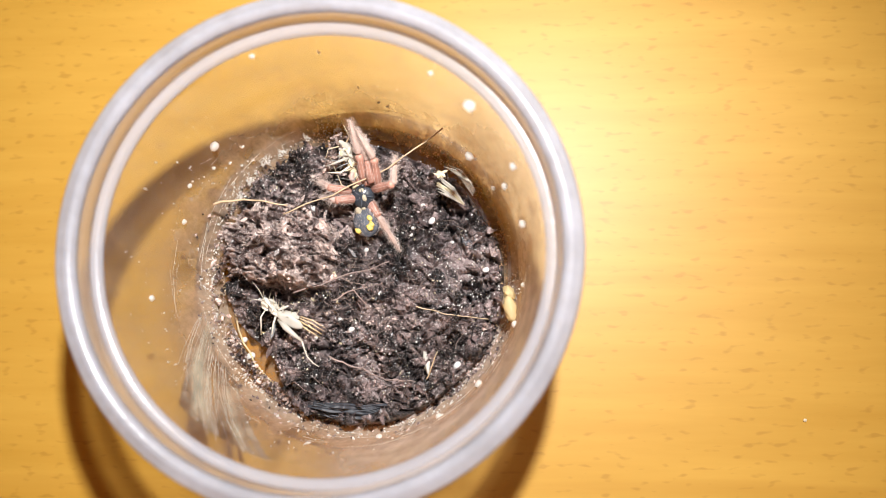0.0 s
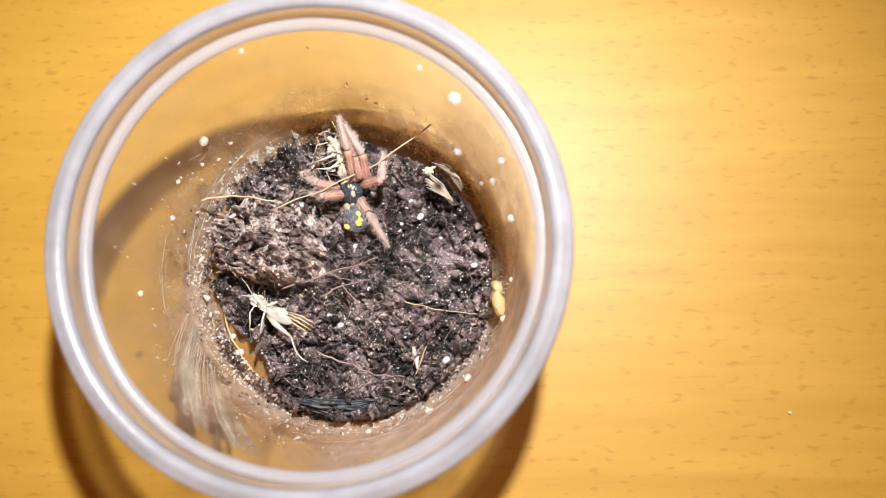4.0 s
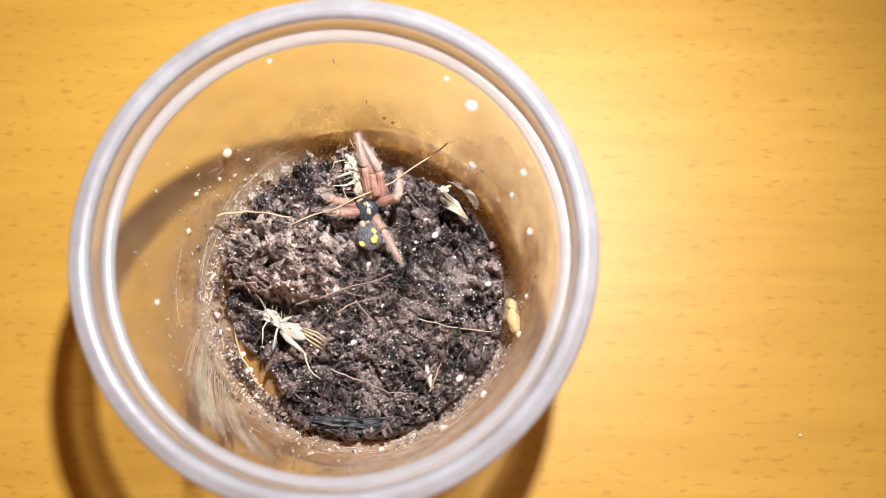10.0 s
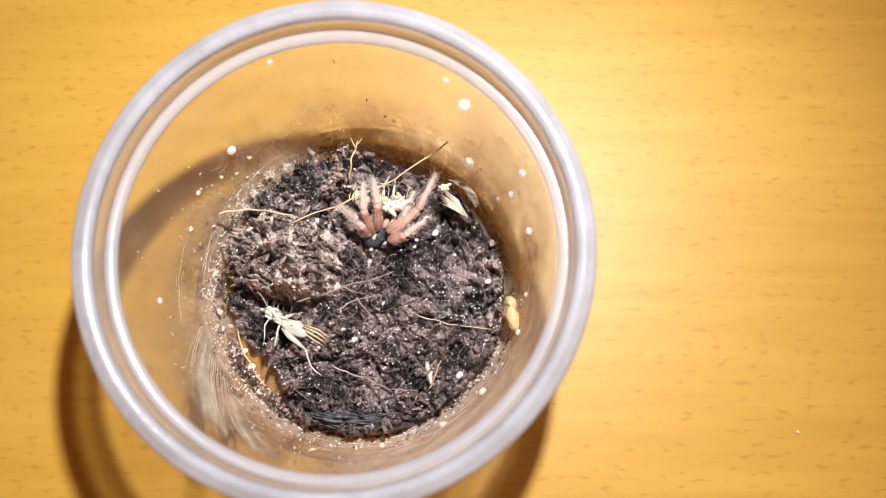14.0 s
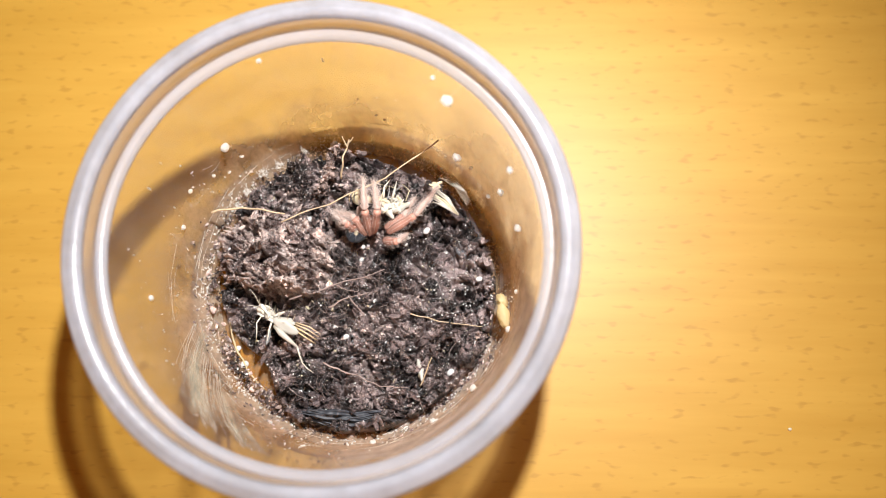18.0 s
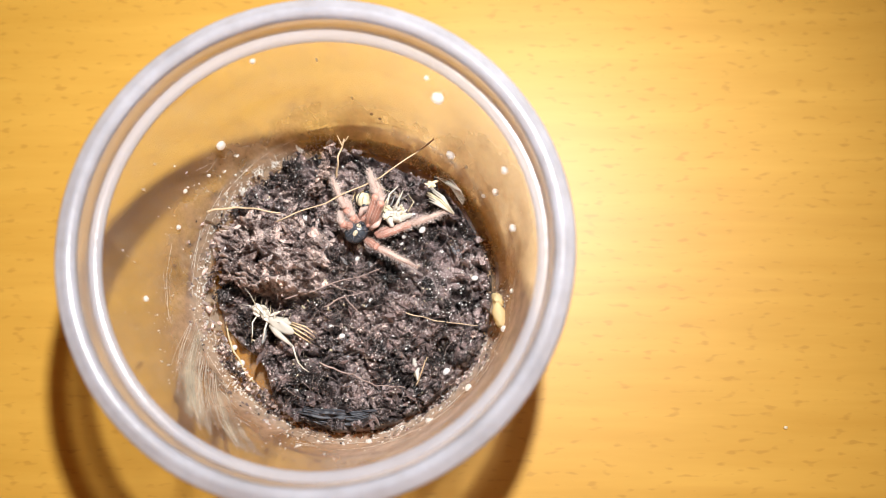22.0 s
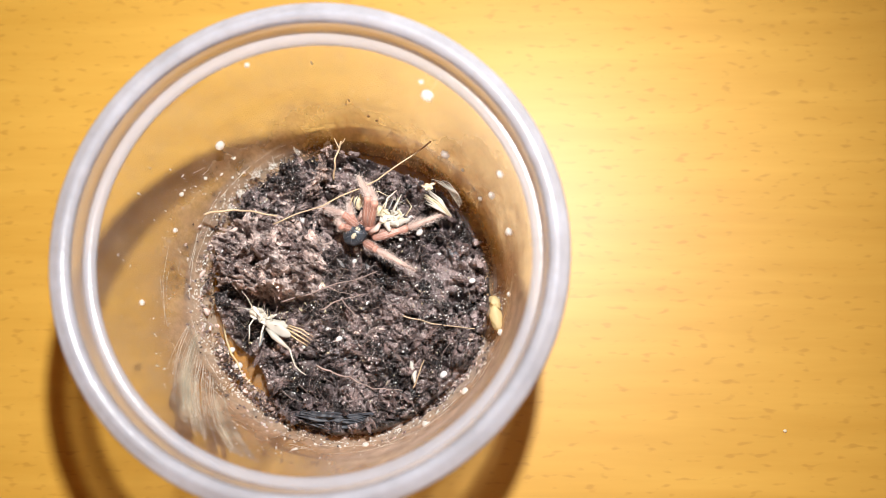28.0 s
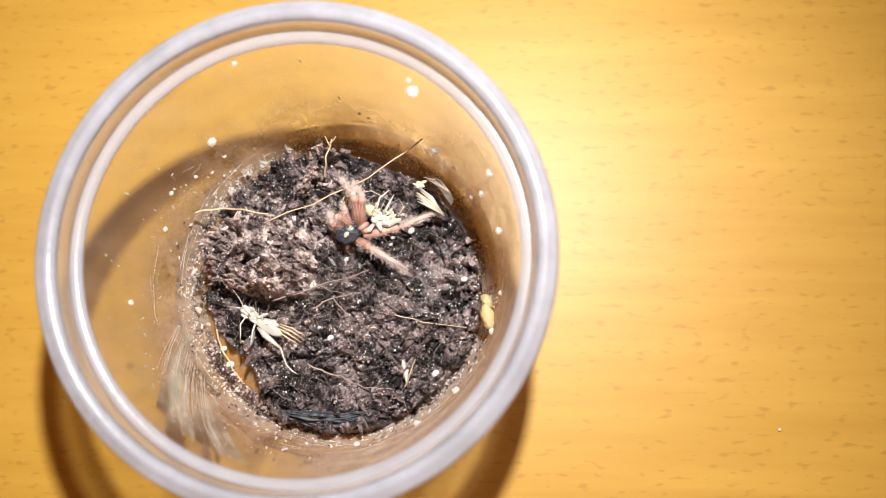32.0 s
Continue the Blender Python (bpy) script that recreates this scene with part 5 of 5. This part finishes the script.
    leg_keys(legs[3], [(0.0, 0.24, 1.29, 0.95, 0.44, 0.97, 1.02, 0.80, 0.36, 0.62), (13.1, 0.24, 1.29, 0.95, 0.44, 0.97, 1.02, 0.80, 0.36, 0.62), (13.5, 0.25, 1.06, 0.90, 0.37, 0.85, 1.19, 0.39, 0.60, 0.41), (13.9, 0.53, 0.75, 0.90, 0.83, 0.80, 1.12, 1.34, 1.28, 0.69), (14.5, 0.53, 0.75, 0.90, 0.83, 0.80, 1.12, 1.34, 1.28, 0.69), (16.6, 0.60, 0.71, 0.90, 0.87, 0.64, 1.16, 1.14, 1.03, 0.49), (18.0, 0.60, 0.71, 0.90, 0.87, 0.64, 1.16, 1.14, 1.03, 0.49), (18.6, 0.53, 0.65, 0.90, 0.88, 0.60, 1.05, 1.22, 1.02, 0.43), (19.0, 0.53, 0.65, 0.90, 0.88, 0.60, 1.05, 1.22, 1.02, 0.43), (19.4, 0.35, 0.71, 0.90, 0.60, 0.52, 1.12, 1.34, 0.16, 1.03), (27.6, 0.35, 0.71, 0.90, 0.60, 0.52, 1.12, 1.34, 0.16, 1.03), (28.4, 0.41, 0.71, 0.90, 0.66, 0.55, 1.13, 1.36, 0.14, 1.03), (32.0, 0.41, 0.71, 0.90, 0.66, 0.55, 1.13, 1.36, 0.14, 1.03)])
    leg_keys(legs[4], [(0.0, -0.07, 1.42, 1.05, -0.45, 1.46, 1.24, -0.80, 1.75, 0.84), (13.1, -0.07, 1.42, 1.05, -0.45, 1.46, 1.24, -0.80, 1.75, 0.84), (13.5, 0.15, 1.15, 0.95, -0.16, 1.22, 1.27, -0.45, 1.51, 0.80), (13.9, 0.19, 0.82, 0.95, -0.03, 1.08, 1.24, -0.41, 1.40, 0.87), (14.5, 0.19, 0.82, 0.95, -0.03, 1.08, 1.24, -0.41, 1.40, 0.87), (16.6, 0.27, 0.81, 0.95, 0.09, 1.05, 1.28, -0.36, 1.28, 0.92), (18.0, 0.27, 0.81, 0.95, 0.09, 1.05, 1.28, -0.36, 1.28, 0.92), (18.6, 0.19, 0.96, 0.95, -0.04, 1.04, 1.33, -0.31, 1.57, 1.51), (19.0, 0.19, 0.96, 0.95, -0.04, 1.04, 1.33, -0.31, 1.57, 1.51), (19.4, 0.25, 0.95, 0.95, -0.03, 1.25, 1.15, -0.27, 1.81, 1.25), (27.6, 0.25, 0.95, 0.95, -0.03, 1.25, 1.15, -0.27, 1.81, 1.25), (28.4, 0.30, 0.98, 0.95, 0.10, 1.08, 1.34, -0.04, 0.93, 0.76), (32.0, 0.30, 0.98, 0.95, 0.10, 1.08, 1.34, -0.04, 0.93, 0.76)])
    leg_keys(legs[5], [(0.0, 0.01, 1.30, 1.00, -0.34, 1.24, 1.17, -0.62, 1.36, 0.92), (13.1, 0.01, 1.30, 1.00, -0.34, 1.24, 1.17, -0.62, 1.36, 0.92), (13.5, 0.10, 1.09, 0.90, -0.13, 1.05, 1.23, -0.38, 1.19, 0.94), (13.9, 0.15, 0.86, 0.90, 0.06, 0.94, 1.28, -0.17, 1.18, 1.06), (14.5, 0.15, 0.86, 0.90, 0.06, 0.94, 1.28, -0.17, 1.18, 1.06), (16.6, 0.13, 0.88, 0.90, -0.08, 0.96, 1.24, -0.32, 1.20, 1.03), (18.0, 0.13, 0.88, 0.90, -0.08, 0.96, 1.24, -0.32, 1.20, 1.03), (18.6, 0.12, 0.91, 0.90, -0.06, 0.94, 1.25, -0.19, 1.24, 1.01), (19.0, 0.12, 0.91, 0.90, -0.06, 0.94, 1.25, -0.19, 1.24, 1.01), (19.4, 0.16, 0.93, 0.90, -0.07, 0.94, 1.23, -0.12, 1.24, 0.97), (27.6, 0.16, 0.93, 0.90, -0.07, 0.94, 1.23, -0.12, 1.24, 0.97), (28.4, 0.23, 0.96, 0.90, -0.02, 0.97, 1.21, -0.11, 1.24, 0.93), (32.0, 0.23, 0.96, 0.90, -0.02, 0.97, 1.21, -0.11, 1.24, 0.93)])
    leg_keys(legs[6], [(0.0, 0.32, 1.54, 1.22, 0.27, 1.92, 1.40, 0.03, 2.45, 1.62), (13.1, 0.32, 1.54, 1.22, 0.27, 1.92, 1.40, 0.03, 2.45, 1.62), (13.5, 0.35, 1.25, 0.90, 0.22, 1.50, 1.21, 0.14, 2.08, 1.04), (13.9, 0.50, 0.90, 0.90, 0.80, 1.15, 1.04, 0.99, 1.71, 0.86), (14.5, 0.50, 0.90, 0.90, 0.80, 1.15, 1.04, 0.99, 1.71, 0.86), (16.6, 0.62, 0.93, 0.90, 0.96, 1.14, 1.03, 1.17, 1.61, 0.69), (18.0, 0.62, 0.93, 0.90, 0.96, 1.14, 1.03, 1.17, 1.61, 0.69), (18.6, 0.56, 0.78, 0.90, 0.94, 0.95, 0.91, 1.27, 1.35, 0.57), (19.0, 0.56, 0.78, 0.90, 0.94, 0.95, 0.91, 1.27, 1.35, 0.57), (19.4, 0.50, 0.83, 0.85, 0.90, 0.92, 0.96, 1.49, 1.11, 0.99), (27.6, 0.50, 0.83, 0.85, 0.90, 0.92, 0.96, 1.49, 1.11, 0.99), (28.4, 0.49, 0.85, 0.85, 0.90, 0.93, 0.83, 1.50, 1.12, 0.84), (32.0, 0.49, 0.85, 0.85, 0.90, 0.93, 0.83, 1.50, 1.12, 0.84)])
    leg_keys(legs[7], [(0.0, 0.24, 1.52, 1.10, 0.20, 1.90, 1.22, 0.03, 2.36, 1.35), (13.1, 0.24, 1.52, 1.10, 0.20, 1.90, 1.22, 0.03, 2.36, 1.35), (13.5, 0.14, 1.21, 0.85, 0.01, 1.40, 1.18, -0.34, 1.63, 0.90), (13.9, 0.17, 0.89, 0.80, -0.00, 0.97, 1.15, -0.26, 1.11, 0.74), (14.5, 0.17, 0.89, 0.80, -0.00, 0.97, 1.15, -0.26, 1.11, 0.74), (16.6, 0.22, 0.90, 0.80, 0.05, 0.95, 1.16, -0.26, 1.06, 0.78), (18.0, 0.22, 0.90, 0.80, 0.05, 0.95, 1.16, -0.26, 1.06, 0.78), (18.6, 0.18, 0.93, 0.80, 0.03, 0.96, 1.17, -0.15, 1.26, 0.81), (19.0, 0.18, 0.93, 0.80, 0.03, 0.96, 1.17, -0.15, 1.26, 0.81), (19.4, 0.23, 0.95, 0.80, 0.11, 1.09, 1.16, -0.03, 1.51, 0.93), (27.6, 0.23, 0.95, 0.80, 0.11, 1.09, 1.16, -0.03, 1.51, 0.93), (28.4, 0.28, 0.98, 0.80, 0.17, 1.24, 1.08, 0.14, 1.59, 0.72), (32.0, 0.28, 0.98, 0.80, 0.17, 1.24, 1.08, 0.14, 1.59, 0.72)])
    body_keys(carapace, [(0, 0.15, 1.34, 0.98, 0, -12, 92), (13.1, 0.15, 1.34, 0.98, 0, -12, 92), (13.5, 0.15, 1.17, 0.92, 0, -10, 80), (13.9, 0.25, 0.86, 0.80, 0, -5, 60),
                         (14.5, 0.25, 0.86, 0.78, 0, -5, 60), (16.6, 0.10, 0.87, 0.94, 0, -5, 55), (18.0, 0.10, 0.87, 0.94, 0, -5, 55), (18.6, 0.15, 0.84, 1.0, 0, -5, 45),
                         (19.4, 0.17, 0.84, 0.97, 0, -5, 45), (27.6, 0.17, 0.84, 0.97, 0, -5, 45), (28.4, 0.23, 0.84, 0.98, 5, -5, 35), (32, 0.23, 0.84, 0.98, 5, -5, 35)])
    body_keys(abdomen, [(0, 0.19, 0.90, 0.84, 0, 0, 100), (13.1, 0.19, 0.90, 0.84, 0, 0, 100), (13.5, 0.06, 0.80, 0.68, 0, 0, 95), (13.9, -0.05, 0.62, 0.20, 0, -20, 80),
                        (32, -0.05, 0.62, 0.20, 0, -20, 70)])
    body_keys(prey, [(0, -0.02, 2.0, 1.16, 0, -25, 130), (13.1, -0.02, 2.0, 1.16, 0, -25, 130), (13.5, 0.16, 1.83, 1.10, 0, -12, 55), (13.9, 0.52, 1.40, 1.0, 0, 0, 12), (14.5, 0.52, 1.40, 1.0, 0, 0, 10),
                     (16.6, 0.66, 1.33, 1.0, 0, 0, 6), (18.0, 0.66, 1.33, 1.0, 0, 0, 6), (18.6, 0.70, 1.22, 1.0, 0, 0, 0), (19.4, 0.78, 1.18, 1.0, 0, 0, -5), (27.6, 0.78, 1.18, 1.0, 0, 0, -5),
                     (28.4, 0.80, 1.12, 1.0, 0, 0, -8), (32, 0.80, 1.12, 1.0, 0, 0, -8)])
    glint_keys(spots[0], [(0, 2.14, 2.09, 4.1), (6, 2.05, 2.14, 4.1), (13, 1.88, 2.19, 4.1), (21, 1.76, 2.26, 4.1), (28, 1.67, 2.38, 4.1), (32, 1.63, 2.42, 4.1)])
    glint_keys(spots[1], [(0, 2.10, 1.81, 2.1), (6, 2.09, 1.82, 2.1), (13, 2.0, 1.90, 2.1), (21, 1.93, 1.97, 2.1), (32, 1.87, 2.08, 2.1)])
    glint_keys(spots[2], [(0, -2.31, 2.05, 2.0), (6, -2.28, 2.08, 2.0), (13, -2.19, 2.12, 2.0), (21, -2.14, 2.18, 2.0), (32, -2.05, 2.28, 2.0)])


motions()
